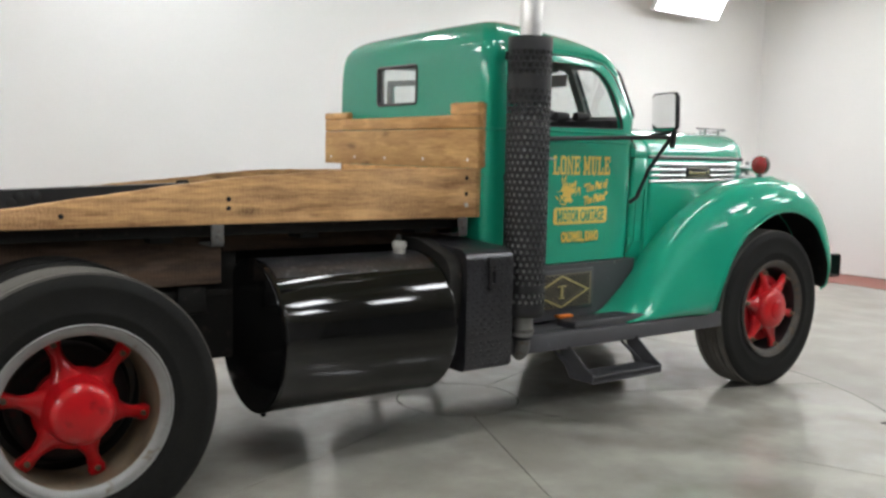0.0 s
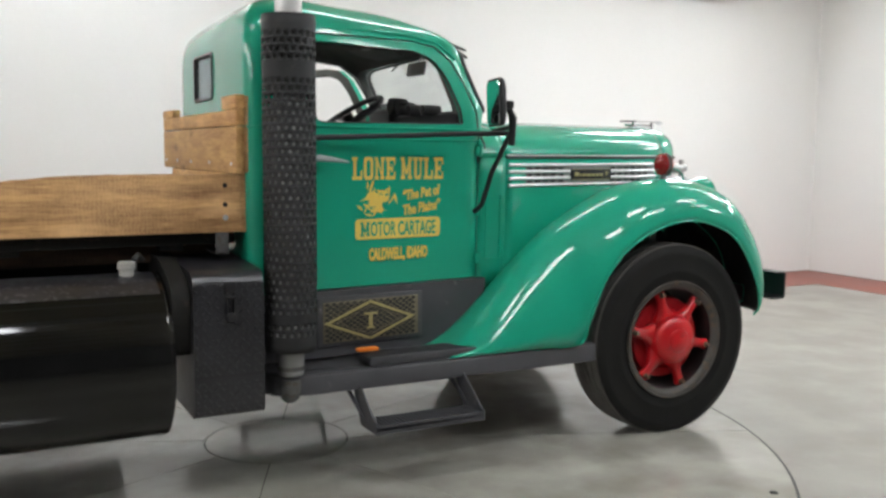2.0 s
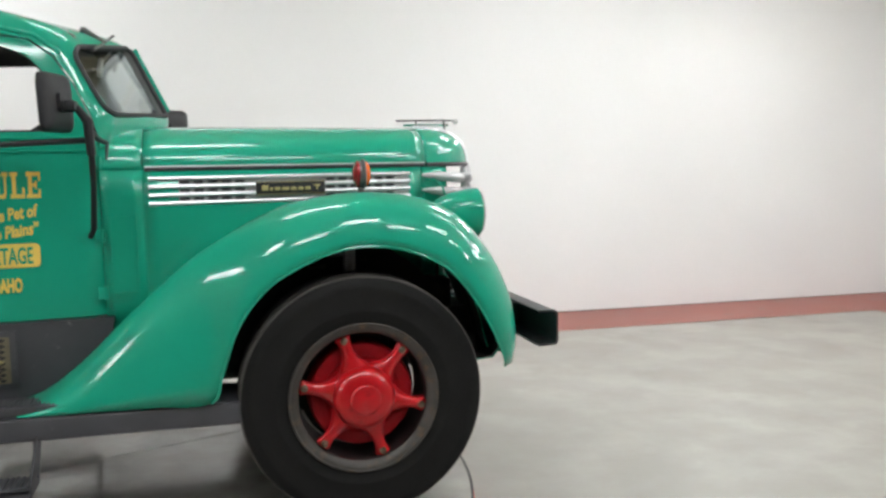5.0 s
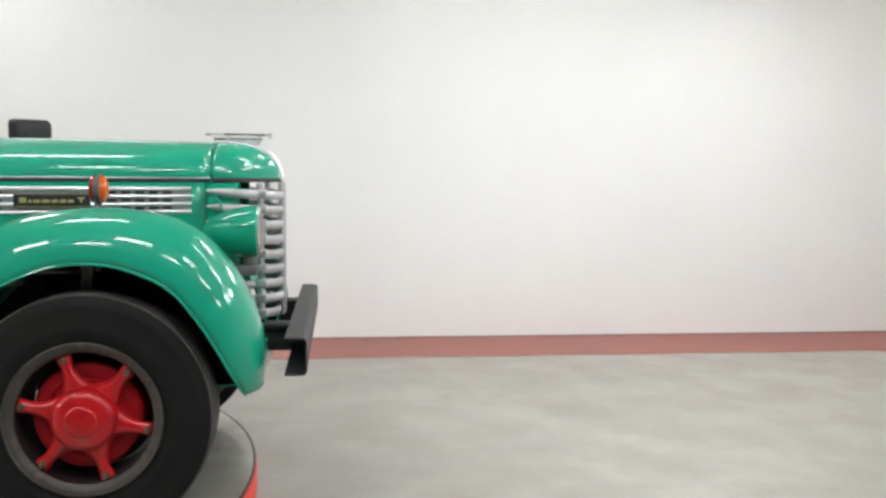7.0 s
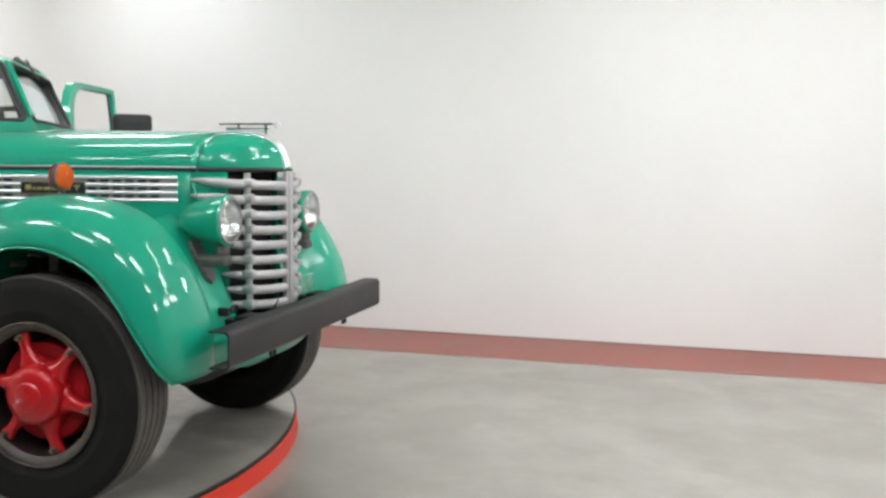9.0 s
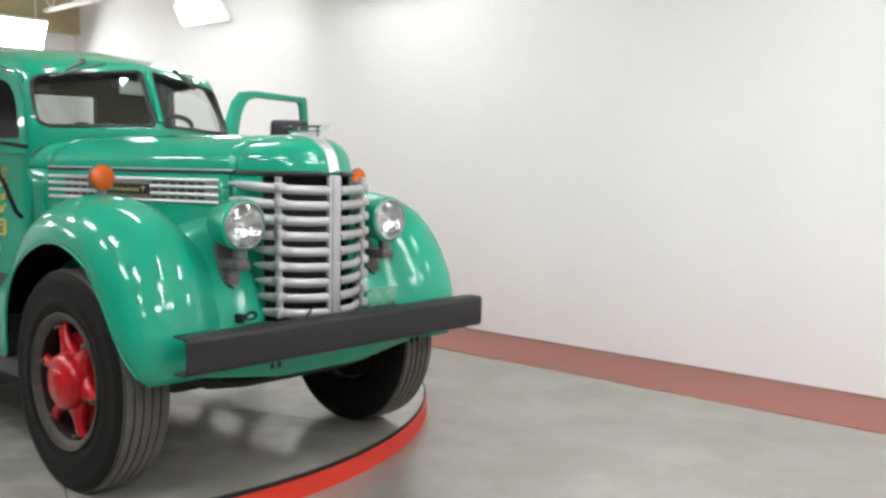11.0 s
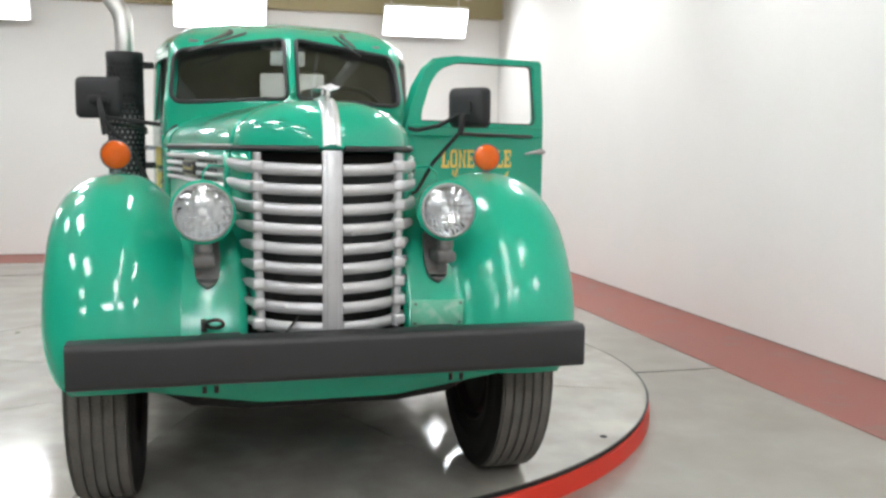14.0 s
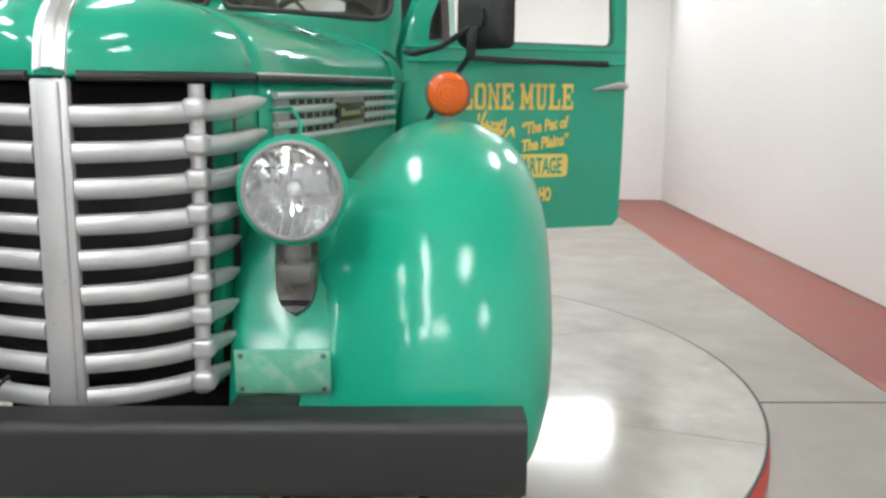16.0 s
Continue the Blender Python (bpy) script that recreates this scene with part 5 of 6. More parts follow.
# ---- sill, emblem panel, running boards, step
for side in (-1, 1):
    lower = [(-2.20, 0.55), (-1.9, 0.55), (-1.5, 0.55), (-1.18, 0.55), (-1.02, 0.70), (-1.00, 0.858)]
    rows = []
    for x, z in lower:
        y = side_y(x, 0.858, side) + 0.012
        rows.append([(x, 0.55 * side, z), (x, y * side, z), (x, y * side, 0.859), (x, 0.55 * side, 0.859)])
    sill = part("sill", loft(rows), GREY_PAINT, truck, "dark grey painted sill panel")
    if side < 0:
        cx, cz = -1.665, 0.707
        lean = math.degrees(math.atan2(side_y(-1.9, 0.858) - side_y(-1.2, 0.858), 0.7))
        at = pose(cx, -(side_y(cx, 0.858) + 0.013), cz, 0, 0, lean)
        part("emblem_plate", one_box(-0.270, 0.290, -0.010, 0.004, -0.107, 0.121, 0.004), GREY_PAINT, sill, "grey plate with a pierced diamond emblem", at=at)
        part("lattice", one_box(-0.245, 0.265, -0.0125, -0.009, -0.090, 0.100, 0.001), LATTICE, sill, "tarnished lattice round the emblem", at=at)
        bm = bmesh.new()
        for j in range(15):
            for i in range(14):
                x, z = -0.226 + i * 0.0355 + (0.0177 if j % 2 else 0), -0.078 + j * 0.0118
                if x < 0.25:
                    prism([(x - 0.0145, z), (x, z - 0.0088), (x + 0.0145, z), (x, z + 0.0088)], "y", -0.0136, -0.011, bm)
        part("pierced_mesh", bm, GAP, sill, "dark pierced mesh", at=at)["kind"] = "stuff"

        def lozenge(a, b, wide, y0, m, nm):
            """Four bars round a diamond."""
            bm = bmesh.new()
            o, k = [(-a, 0), (0, -b), (a, 0), (0, b)], 1 - wide / b
            for p, q in zip(o, o[1:] + o[:1]):
                prism([p, q, (q[0] * k, q[1] * k), (p[0] * k, p[1] * k)], "y", y0, -0.011, bm)
            part(nm, bm, m, sill, at=at)
        lozenge(0.244, 0.094, 0.013, -0.0175, GOLD, "emblem_outline")
        lozenge(0.210, 0.081, 0.007, -0.0160, SATIN, "emblem_field")
        lozenge(0.184, 0.071, 0.004, -0.0165, LATTICE, "emblem_core")
        bm = one_box(-0.009, 0.009, -0.020, -0.012, -0.036, 0.036, 0.002)
        box(bm, -0.022, 0.022, -0.020, -0.012, -0.040, -0.032, 0.002)
        box(bm, -0.036, 0.036, -0.020, -0.012, 0.026, 0.036, 0.002)
        part("emblem_mark", bm, GOLD, sill, at=at)
    # board: top sheet with a rolled outer edge and a rounded rear end
    out = [(-0.505, 0.62), (-0.505, 0.950), (-2.05, 0.950), (-2.17, 0.915), (-2.21, 0.84), (-2.21, 0.62)]
    out = rounded(out, [0, 0.012, 0.06, 0.05, 0.05, 0])
    board = part("running_board", prism([(x, y * side) for x, y in out], "z", 0.515, 0.532), GREY_PAINT, truck, "dark grey steel running board")
    edge = [(x, y * side) for x, y in out if y > 0.7]
    bm = bmesh.new()
    rows = [[(x, y, 0.524), (x, y + 0.004 * side, 0.518), (x, y + 0.004 * side, 0.446), (x, y - 0.010 * side, 0.440)] for x, y in edge]
    ob = part("apron_edge", loft(rows, False, False, bm), GREY_PAINT, board)
    md = ob.modifiers.new("thickness", "SOLIDIFY")
    md.thickness = 0.006
    bm = one_box(-1.75, -1.18, min(0.945 * side, 0.80 * side), max(0.945 * side, 0.80 * side), 0.533, 0.572, 0.006)
    for i in range(30):
        x = -1.74 + i * 0.0187
        box(bm, x, x + 0.008, min(0.935 * side, 0.81 * side), max(0.935 * side, 0.81 * side), 0.570, 0.577)
    part("tread", bm, GREY_PAINT, board, "raised ribbed tread block")
    step = empty("step", truck)
    step["label"] = "dark grey drop step under the running board"
    ys = sorted((1.15 * side, 0.99 * side))
    bm = one_box(-1.80, -1.28, ys[0], ys[1], 0.296, 0.312, 0.003)
    box(bm, -1.80, -1.28, min(1.15 * side, 1.143 * side), max(1.15 * side, 1.143 * side), 0.280, 0.322, 0.002)
    part("step_tread", bm, GREY_PAINT, step)
    bm = bmesh.new()
    for i in range(25):
        x = -1.786 + i * 0.0202
        box(bm, x, x + 0.009, ys[0] + 0.012, ys[1] - 0.01, 0.312, 0.319)
    part("tread_ribs", bm, GREY_PAINT, step)
    for x in (-1.804, -1.276):
        o = [(1.15 * side, 0.280), (0.975 * side, 0.280), (0.855 * side, 0.47), (0.945 * side, 0.47), (1.09 * side, 0.36), (1.15 * side, 0.325)]
        part("step_bracket", prism(o, "x", x - 0.004, x + 0.004), GREY_PAINT, step)
        part("stay", tube([(x, 1.01 * side, 0.315), (x - 0.03, 0.80 * side, 0.46)], 0.010, 8), GREY_PAINT, step)
part("marker", one_box(-1.765, -1.66, -0.84, -0.795, 0.578, 0.594, 0.006), ORANGE_RAG, truck, "small orange marker on the running board")

# ---- wheels
def tyre_mesh(width, r=0.515, ribs=5):
    """Turned tyre: sidewalls with rings, rounded shoulders and grooved tread; y runs across."""
    h = width / 2
    side_in = [(0.298, -h * 0.72), (0.305, -h * 0.86), (0.33, -h * 0.95), (0.36, -h * 0.985), (0.364, -h), (0.372, -h), (0.376, -h * 0.99), (0.42, -h), (0.455, -h * 0.985), (0.462, -h * 0.992), (0.470, -h * 0.975), (0.495, -h * 0.915), (r - 0.010, -h * 0.86)]
    tread = []
    n = ribs
    a, b = -h * 0.82, h * 0.82
    step = (b - a) / n
    for i in range(n):
        u, v = a + step * i, a + step * (i + 1)
        g = step * 0.12
        crown = r - 0.006 * ((u + v) / 2 / h) ** 2
        tread += [(crown - 0.012, u + 0.0005), (crown - 0.012, u + g - 0.0005), (crown, u + g), (crown, v - g), (crown - 0.012, v - g + 0.0005)]
    return side_in, tread, [(x, -y) for x, y in side_in[::-1]]


def wheel(width=0.255, deep=0.0, nut=6, rear=False, start=48):
    """A spoked wheel whose outer face looks to -y; the axle's end is at y = 0 of its frame."""
    ob = empty("wheel")
    a, t, b = tyre_mesh(width)
    tyre = empty("tyre", ob)
    part("sidewall", spin(a, 96), RUBBER, tyre, "black rubber sidewall")
    part("tread_band", spin([a[-1]] + t + [b[0]], 96), TREAD, tyre, "grooved dusty tread")
    part("sidewall", spin(b, 96), RUBBER, tyre, "black rubber sidewall")
    h = width / 2
    g = 1.035 if rear else 1.0
    part("barrel", spin([(0.262 * g, h * 0.9), (0.270 * g, h * 0.4), (0.272 * g, -h * 0.35), (0.270 * g, -h * 0.60), (0.274 * g, -h * 0.80)], 80), BARREL if rear else DRUM, ob, "dark rusty inside of the rim")
    part("rim", spin([(0.274 * g, -h * 0.80), (0.288 * g, -h * 0.93), (0.306 * g, -h * 0.985), (0.316 * g, -h * 0.97), (0.314 * g, -h * 0.86), (0.30, -h * 0.75), (0.298, h * 0.7), (0.30, h * 0.9)], 80), RIM_PALE if rear else RIM, ob, "grey steel rim with rust marks")
    ring = [(0.313 * g * math.cos(t), -h * 0.985, 0.313 * g * math.sin(t)) for t in span(0, 2 * math.pi, 72)]
    part("rim_lip", tube(ring, 0.0055, 8, cap=False), RIM_PALE if rear else RIM, ob, "bare rolled rim lip")
    face = -h * 0.62 + deep
    if rear:
        hub_line = [(0.0, -0.147), (0.04, -0.145), (0.08, -0.137), (0.104, -0.122), (0.114, -0.104), (0.116, -0.06), (0.128, -0.035), (0.15, -0.015), (0.14, 0.05)]
        spoke_line = ((0.105, 0.078, 0.034, -0.020), (0.132, 0.062, 0.031, -0.014), (0.155, 0.042, 0.029, -0.008), (0.178, 0.030, 0.026, -0.004), (0.205, 0.024, 0.024, 0.004), (0.236, 0.028, 0.022, 0.008), (0.258, 0.034, 0.020, 0.010), (0.282, 0.028, 0.014, 0.010))
    else:
        hub_line = [(0.0, face - 0.092), (0.055, face - 0.090), (0.062, face - 0.085), (0.066, face - 0.080), (0.100, face - 0.074), (0.122, face - 0.060), (0.132, face - 0.036), (0.134, face + 0.01), (0.128, face + 0.05), (0.12, face + 0.08)]
        spoke_line = ((0.095, 0.078, 0.046, 0.020), (0.125, 0.066, 0.042, 0.012), (0.145, 0.050, 0.038, 0.008), (0.168, 0.036, 0.032, 0.004), (0.195, 0.027, 0.027, 0.002), (0.225, 0.025, 0.024, 0.0), (0.246, 0.030, 0.022, 0.0), (0.262, 0.033, 0.020, 0.0), (0.272, 0.024, 0.012, 0.0))
    part("hub", spin([(q * g, y) for q, y in hub_line], 48), RED, ob, "glossy red hub cap")
    for k in range(nut):
        t0 = radians(start) + 2 * math.pi * k / nut
        rings = []
        for rr, wd, dp, yo in spoke_line:
            ring = []
            for i in range(12):
                q = 2 * math.pi * i / 12
                u, y = wd * math.cos(q), face + yo + dp * math.sin(q)
                ring.append((rr * math.cos(t0) - u * math.sin(t0), y, rr * math.sin(t0) + u * math.cos(t0)))
            rings.append(ring)
        part("spoke", loft(rings), RED, ob)
        bm = spin([(0.0, -0.030), (0.010, -0.030), (0.0115, -0.012), (0.016, -0.010), (0.017, 0.0), (0.0, 0.0)], 8)
        part("lug", bm, RUST, ob, "rusty wheel nut", at=pose(0.252 * math.cos(t0), face - (-0.004 if rear else 0.014), 0.252 * math.sin(t0), 0, -math.degrees(t0), 0))
    dd = 0.04 if rear else 0.0
    part("brake_drum", spin([(0.0, face + 0.03 + dd), (0.10, face + 0.03 + dd), (0.150, face + 0.030 + dd), (0.154, face + 0.036 + dd), (0.162, face + 0.036 + dd), (0.166, face + 0.030 + dd), (0.198, face + 0.028 + dd), (0.216, face + 0.036 + dd), (0.222, face + 0.05 + dd), (0.222, face + 0.15), (0.0, face + 0.15)], 48), DRUM if rear else RED_DEEP, ob, "dark brake drum")
    part("backing_plate", spin([(0.0, face + 0.154), (0.245, face + 0.154), (0.250, face + 0.158), (0.0, face + 0.166)], 48), CHASSIS, ob, "black brake backing plate")
    return ob


def child_copy(ob, m):
    made = copy_thing(ob, m)
    made.parent = truck
    return made


WY = 0.853
fw = wheel()
fw.parent = truck
fw["label"] = "front wheel with red six-spoke hub"
fw.matrix_basis = pose(0, -WY, 0.508, 0, 0, 0)
child_copy(fw, pose(0, WY, 0.508, 0, 40, 180))
rw = wheel(0.25, 0.0775, 6, True, -13)
rw.parent = truck
rw["label"] = "rear wheel with red hub in a deep grey rim"
rw.matrix_basis = pose(-4.352, -1.0, 0.506)
child_copy(rw, pose(-4.345, 0.99, 0.508, 0, 10, 180))
bm_a, bm_t, bm_b = tyre_mesh(0.25)
for side in (-1, 1):
    inner_w = empty("inner_wheel", truck, pose(-4.345, 0.62 * side, 0.508))
    part("tyre", spin(bm_a + bm_t + bm_b, 80), RUBBER, inner_w, "inner dual tyre")
    part("rim", spin([(0.20, 0.0), (0.26, -0.08), (0.30, -0.1), (0.30, 0.1), (0.26, 0.08)], 48), RIM, inner_w)

# ---- chassis and running gear
for y in (-0.42, 0.42):
    o = [(y - 0.04, 0.74), (y + 0.04, 0.74), (y + 0.04, 0.94), (y - 0.04, 0.94)]
    part("frame_rail", prism(rounded(o, 0.01, 2), "x", -5.9, 0.44), CHASSIS, truck, "black chassis rail")
for x in (-5.6, -4.9, -3.75, -2.9, -1.9, 0.45):
    part("cross_member", one_box(x, x + 0.08, -0.42, 0.42, 0.78, 0.92, 0.006), CHASSIS, truck)
bm = tube([(0, -0.70, 0.50), (0.0, -0.55, 0.44), (0, -0.4, 0.40), (0, 0.4, 0.40), (0, 0.55, 0.44), (0, 0.70, 0.50)], 0.045, 10)
part("front_axle", bm, CHASSIS, truck, "black front axle beam")
bm = tube([(-4.33, -0.85, 0.508), (-4.33, -0.2, 0.508), (-4.33, -0.14, 0.508), (-4.33, 0.14, 0.508), (-4.33, 0.2, 0.508), (-4.33, 0.85, 0.508)], [0.07, 0.07, 0.17, 0.17, 0.07, 0.07], 16)
part("rear_axle", bm, CHASSIS, truck, "black rear axle with differential")
for y in (-0.42, 0.42):
    bm = bmesh.new()
    for k in range(5):
        L = 0.48 - 0.07 * k
        pts = [(x, y, 0.46 + 0.16 * ((x / 0.5) ** 2) - 0.012 * k + 0.03) for x in span(-L, L, 8)]
        rows = [[(p[0], y - 0.03, p[2]), (p[0], y + 0.03, p[2]), (p[0], y + 0.03, p[2] + 0.01), (p[0], y - 0.03, p[2] + 0.01)] for p in pts]
        loft(rows, True, True, bm)
    part("leaf_spring", bm, CHASSIS, truck)
# engine and gearbox, bulked low and wide to block light below the truck
bm = one_box(-0.85, 0.40, -0.30, 0.30, 0.46, 1.25, 0.06)
box(bm, -1.7, -0.85, -0.36, 0.36, 0.48, 0.9, 0.05)
tube([(-1.4, 0, 0.62), (-4.2, 0, 0.52)], 0.045, 10, bm)
part("engine", bm, CHASSIS, truck, "dark engine and gearbox block, bulked to shade the ground")
bm = tube([(0.44, -0.64, 0.57), (0.44, -0.5, 0.50), (0.44, -0.3, 0.476), (0.44, 0.3, 0.476), (0.44, 0.5, 0.50), (0.44, 0.64, 0.57)], 0.032, 10)
part("cross_tube", bm, CHASSIS, truck, "black cross tube")
part("shock_strut", one_box(-0.045, 0.005, -0.80, -0.745, 0.90, 1.20, 0.008), RIM_PALE, truck, "pale steel bracket inside the wheel arch")
part("arch_rod", tube([(-0.33, -0.585, 1.062), (-0.02, -0.585, 1.076)], 0.0075, 8), BRIGHT, truck, "bright steel rod inside the wheel arch")
part("arch_pipe", tube([(-0.42, -0.59, 1.016), (-0.345, -0.59, 1.022)], 0.011, 10), DUSTY, truck, "pale pipe end inside the wheel arch")
bm = tube([(-0.335, -0.575, 1.03), (-0.30, -0.59, 1.05), (-0.27, -0.585, 1.035), (-0.265, -0.575, 0.99)], 0.012, 8)
box(bm, -0.325, -0.312, -0.60, -0.56, 1.0, 1.055, 0.003)
part("arch_plate", one_box(-0.17, -0.10, -0.60, -0.55, 1.015, 1.028, 0.003), RIM, truck)
part("arch_bracket", bm, RIM, truck, "dull steel bracket inside the wheel arch")

# ---- exhaust stack with a perforated guard
SX, SY = -2.112, -0.925
stack = empty("exhaust_stack", truck, pose(SX, SY, 0))
stack["label"] = "tall exhaust stack in a black perforated guard"


def guard(r, z0, z1, rows, cols):
    """A sheet-metal sleeve with staggered square holes in bands; the bands between are plain."""
    bm = bmesh.new()
    plain = {0, 1, 6, 7, rows - 1, rows - 2, rows - 5}
    ring = lambda z: [bm.verts.new((r * math.cos(2 * math.pi * i / (cols * 2)), r * math.sin(2 * math.pi * i / (cols * 2)), z)) for i in range(cols * 2)]
    h = (z1 - z0) / rows
    n = cols * 2
    lines = [ring(z0 + h * i) for i in range(rows + 1)]
    for row in range(rows):
        a, b = lines[row], lines[row + 1]
        top = rows - 1 - row
        for i in range(0, n, 2):
            k = (i + (row % 2)) % n
            p, q, s = k, (k + 1) % n, (k + 2) % n
            if top in plain:
                bm.faces.new((a[p], a[q], b[q], b[p])), bm.faces.new((a[q], a[s], b[s], b[q]))
                continue
            big = top < 11
            t0, t1 = (0.22, 0.78) if big else (0.27, 0.73)
            zc0, zc1 = z0 + h * (row + t0), z0 + h * (row + t1)
            a0, a1 = 2 * math.pi * (p + 2 * t0) / n, 2 * math.pi * (p + 2 * t1) / n
            am = (a0 + a1) / 2
            hole = [bm.verts.new((r * math.cos(t), r * math.sin(t), z)) for t, z in ((a0, zc0), (am, zc0 - h * 0.04), (a1, zc0), (a1, zc1), (am, zc1 + h * 0.04), (a0, zc1))]
            bm.faces.new((a[p], a[q], hole[1], hole[0])), bm.faces.new((a[q], a[s], hole[2], hole[1]))
            bm.faces.new((a[s], b[s], hole[3], hole[2])), bm.faces.new((b[s], b[q], hole[4], hole[3]))
            bm.faces.new((b[q], b[p], hole[5], hole[4])), bm.faces.new((b[p], a[p], hole[0], hole[5]))
    return bm


ob = part("guard", guard(0.112, 0.645, 2.055, 44, 22), SATIN, stack, "matt black perforated guard")
md = ob.modifiers.new("thickness", "SOLIDIFY")
md.thickness, md.offset = 0.003, -1
part("muffler", spin([(0.05, 0.65), (0.095, 0.675), (0.1045, 0.70), (0.1045, 1.66), (0.060, 1.71), (0.055, 2.03)], 28, "z", cap=True), MUFFLER, stack, "dull aluminised muffler")
# added liner that stops light coming through the guard's upper holes
part("inner_sleeve", spin([(0.062, 1.73), (0.100, 1.73), (0.100, 2.03), (0.062, 2.03)], 28, "z"), CHASSIS, stack, "black liner added to keep the upper holes dark")
part("guard_cap", spin([(0.056, 2.048), (0.108, 2.048), (0.1135, 2.04), (0.1135, 2.01)], 40, "z"), SATIN, stack)
pts = [(0, 0, 1.6), (0, 0, 2.20), (0.0, -0.004, 2.26), (0, -0.02, 2.31), (0, -0.05, 2.36), (0.004, -0.085, 2.41), (0.008, -0.125, 2.46)]
pipe = tube(pts, 0.056, 24, cap=False)
ob = part("tail_pipe", pipe, PIPE, stack, "polished bent tail pipe")
md = ob.modifiers.new("thickness", "SOLIDIFY")
md.thickness = 0.003
part("elbow", spin([(0.05, 0.533), (0.053, 0.536), (0.055, 0.55), (0.055, 0.66)], 24, "z", cap=True), RIM_PALE, stack, "grey pipe joint")
part("outlet", tube([(0, 0, 0.514), (0, 0, 0.47), (0.0, 0.012, 0.45), (0.0, 0.03, 0.44)], 0.044, 16), CAST, stack, "rusty pipe bend below the board")
part("clamp", spin([(0.057, 0.555), (0.060, 0.557), (0.060, 0.572), (0.057, 0.574)], 24, "z"), CAST, stack)
for z in (1.98, 1.35, 0.72):
    part("stand_off", one_box(-0.02, 0.02, 0.10, 0.175, z - 0.02, z + 0.02, 0.004), SATIN, stack)

# ---- a fuel tank on each side, toolbox on the right side
for side in (-1, 1):
    tank = empty("fuel_tank", truck, pose(-3.07, 0.697 * side, 0.634, 0, 0, 0 if side < 0 else 180))
    tank["label"] = "large gloss black round fuel tank"
    for x in (-0.4505, 0.4505):
        part("end_cap", spin([(0.0, x - 0.0015), (0.334, x - 0.0015), (0.334, x + 0.0015), (0.0, x + 0.0015)], 64, "x"), TANK, tank, "gloss black end plate")
    part("drum", spin([(0.20, -0.449), (0.335, -0.449), (0.348, -0.447), (0.350, -0.435), (0.346, -0.428), (0.346, 0.428), (0.350, 0.435), (0.348, 0.447), (0.335, 0.449), (0.20, 0.449)], 80, "x"), TANK, tank)
    bm = loft([[(x, 0.3475 * math.sin(t), 0.3475 * math.cos(t)) for t in span(-0.62, 0.52, 16)] for x in (-0.42, 0.42)], False, False)
    part("dust_band", bm, TANK_TOP, tank, "dusty scuffed top of the tank")
    bm = spin([(0.0, 0.402), (0.028, 0.402), (0.035, 0.396), (0.037, 0.374), (0.030, 0.366), (0.030, 0.335), (0, 0.335)], 24, "z")
    part("filler_cap", bm, DUSTY, tank, "dirty white filler cap", at=pose(0.315, -0.035, -0.0))
    bm = tube([(0.36, 0.05, 0.34), (0.36, 0.05, 0.40), (0.38, 0.07, 0.415), (0.40, 0.09, 0.39)], 0.012, 8)
    part("vent_pipe", bm, CAST, tank)
    for x in (-0.25, 0.25):
        pts = [(x, 0.354 * math.sin(t), 0.354 * math.cos(t)) for t in span(0.4, math.pi * 1.0, 14)]
        part("tank_strap", tube(pts, 0.008, 6), CHASSIS, tank)
    part("drain_plug", tube([(-0.40, -0.02, -0.34), (-0.40, -0.02, -0.37)], 0.012, 8), CHASSIS, tank)
# made-up black block that fills the dark space between wheel and tank
bm = one_box(-3.93, -3.50, -0.50, 0.50, 0.50, 1.06, 0.02)
box(bm, -3.95, -3.54, -0.52, 0.0, 0.80, 0.83, 0.004)
box(bm, -3.80, -3.66, -0.54, -0.40, 0.72, 0.92, 0.02)
part("battery_box", bm, CHASSIS, truck, "black filler block for the dark under the bed")
part("bearer_block", one_box(-3.58, -2.28, -0.40, -0.30, 0.93, 1.14, 0.006), CHASSIS, truck)
tool = empty("toolbox", truck)
tool["label"] = "black checker-plate toolbox with a steel latch"
o = rounded([(-0.45, 0.405), (-1.01, 0.405), (-1.01, 1.005), (-0.45, 1.03)], [0.01, 0.045, 0.075, 0.01], 6)
part("box_body", prism(o, "x", -2.545, -2.255), PLATE, tool, angle=30)
bm = bmesh.new()
for j in range(24):
    for i in range(11):
        x, z = -2.535 + 0.0262 * i + (0.0065 if j % 2 else 0), 0.435 + 0.0225 * j
        d = 1 if (i + j) % 2 else -1
        u, v = Vector((0.0095, 0.0085 * d)), Vector((-0.0030 * d, 0.0034))
        if abs(z - 0.577) < 0.012:
            continue
        c = Vector((x, z))
        ring = [c - u, c + v, c + u, c - v]
        loft([[(q.x, -1.0095, q.y) for q in ring], [(c.x + (q.x - c.x) * 0.6, -1.0135, c.y + (q.y - c.y) * 0.6) for q in ring]], True, True, bm)
part("raised_pattern", bm, PLATE, tool, "raised checker pattern")["kind"] = "stuff"
bm = one_box(-2.548, -2.252, -1.0105, -1.006, 0.575, 0.579)
part("lid_seam", bm, GAP, tool)
bm = one_box(-2.420, -2.372, -1.022, -1.008, 0.915, 0.965, 0.004)
box(bm, -2.414, -2.406, -1.030, -1.012, 0.83, 0.925, 0.003)
box(bm, -2.386, -2.378, -1.030, -1.012, 0.83, 0.925, 0.003)
box(bm, -2.416, -2.376, -1.034, -1.010, 0.805, 0.84, 0.005)
tube([(-2.42, -1.03, 0.905), (-2.37, -1.03, 0.905)], 0.007, 8, bm)
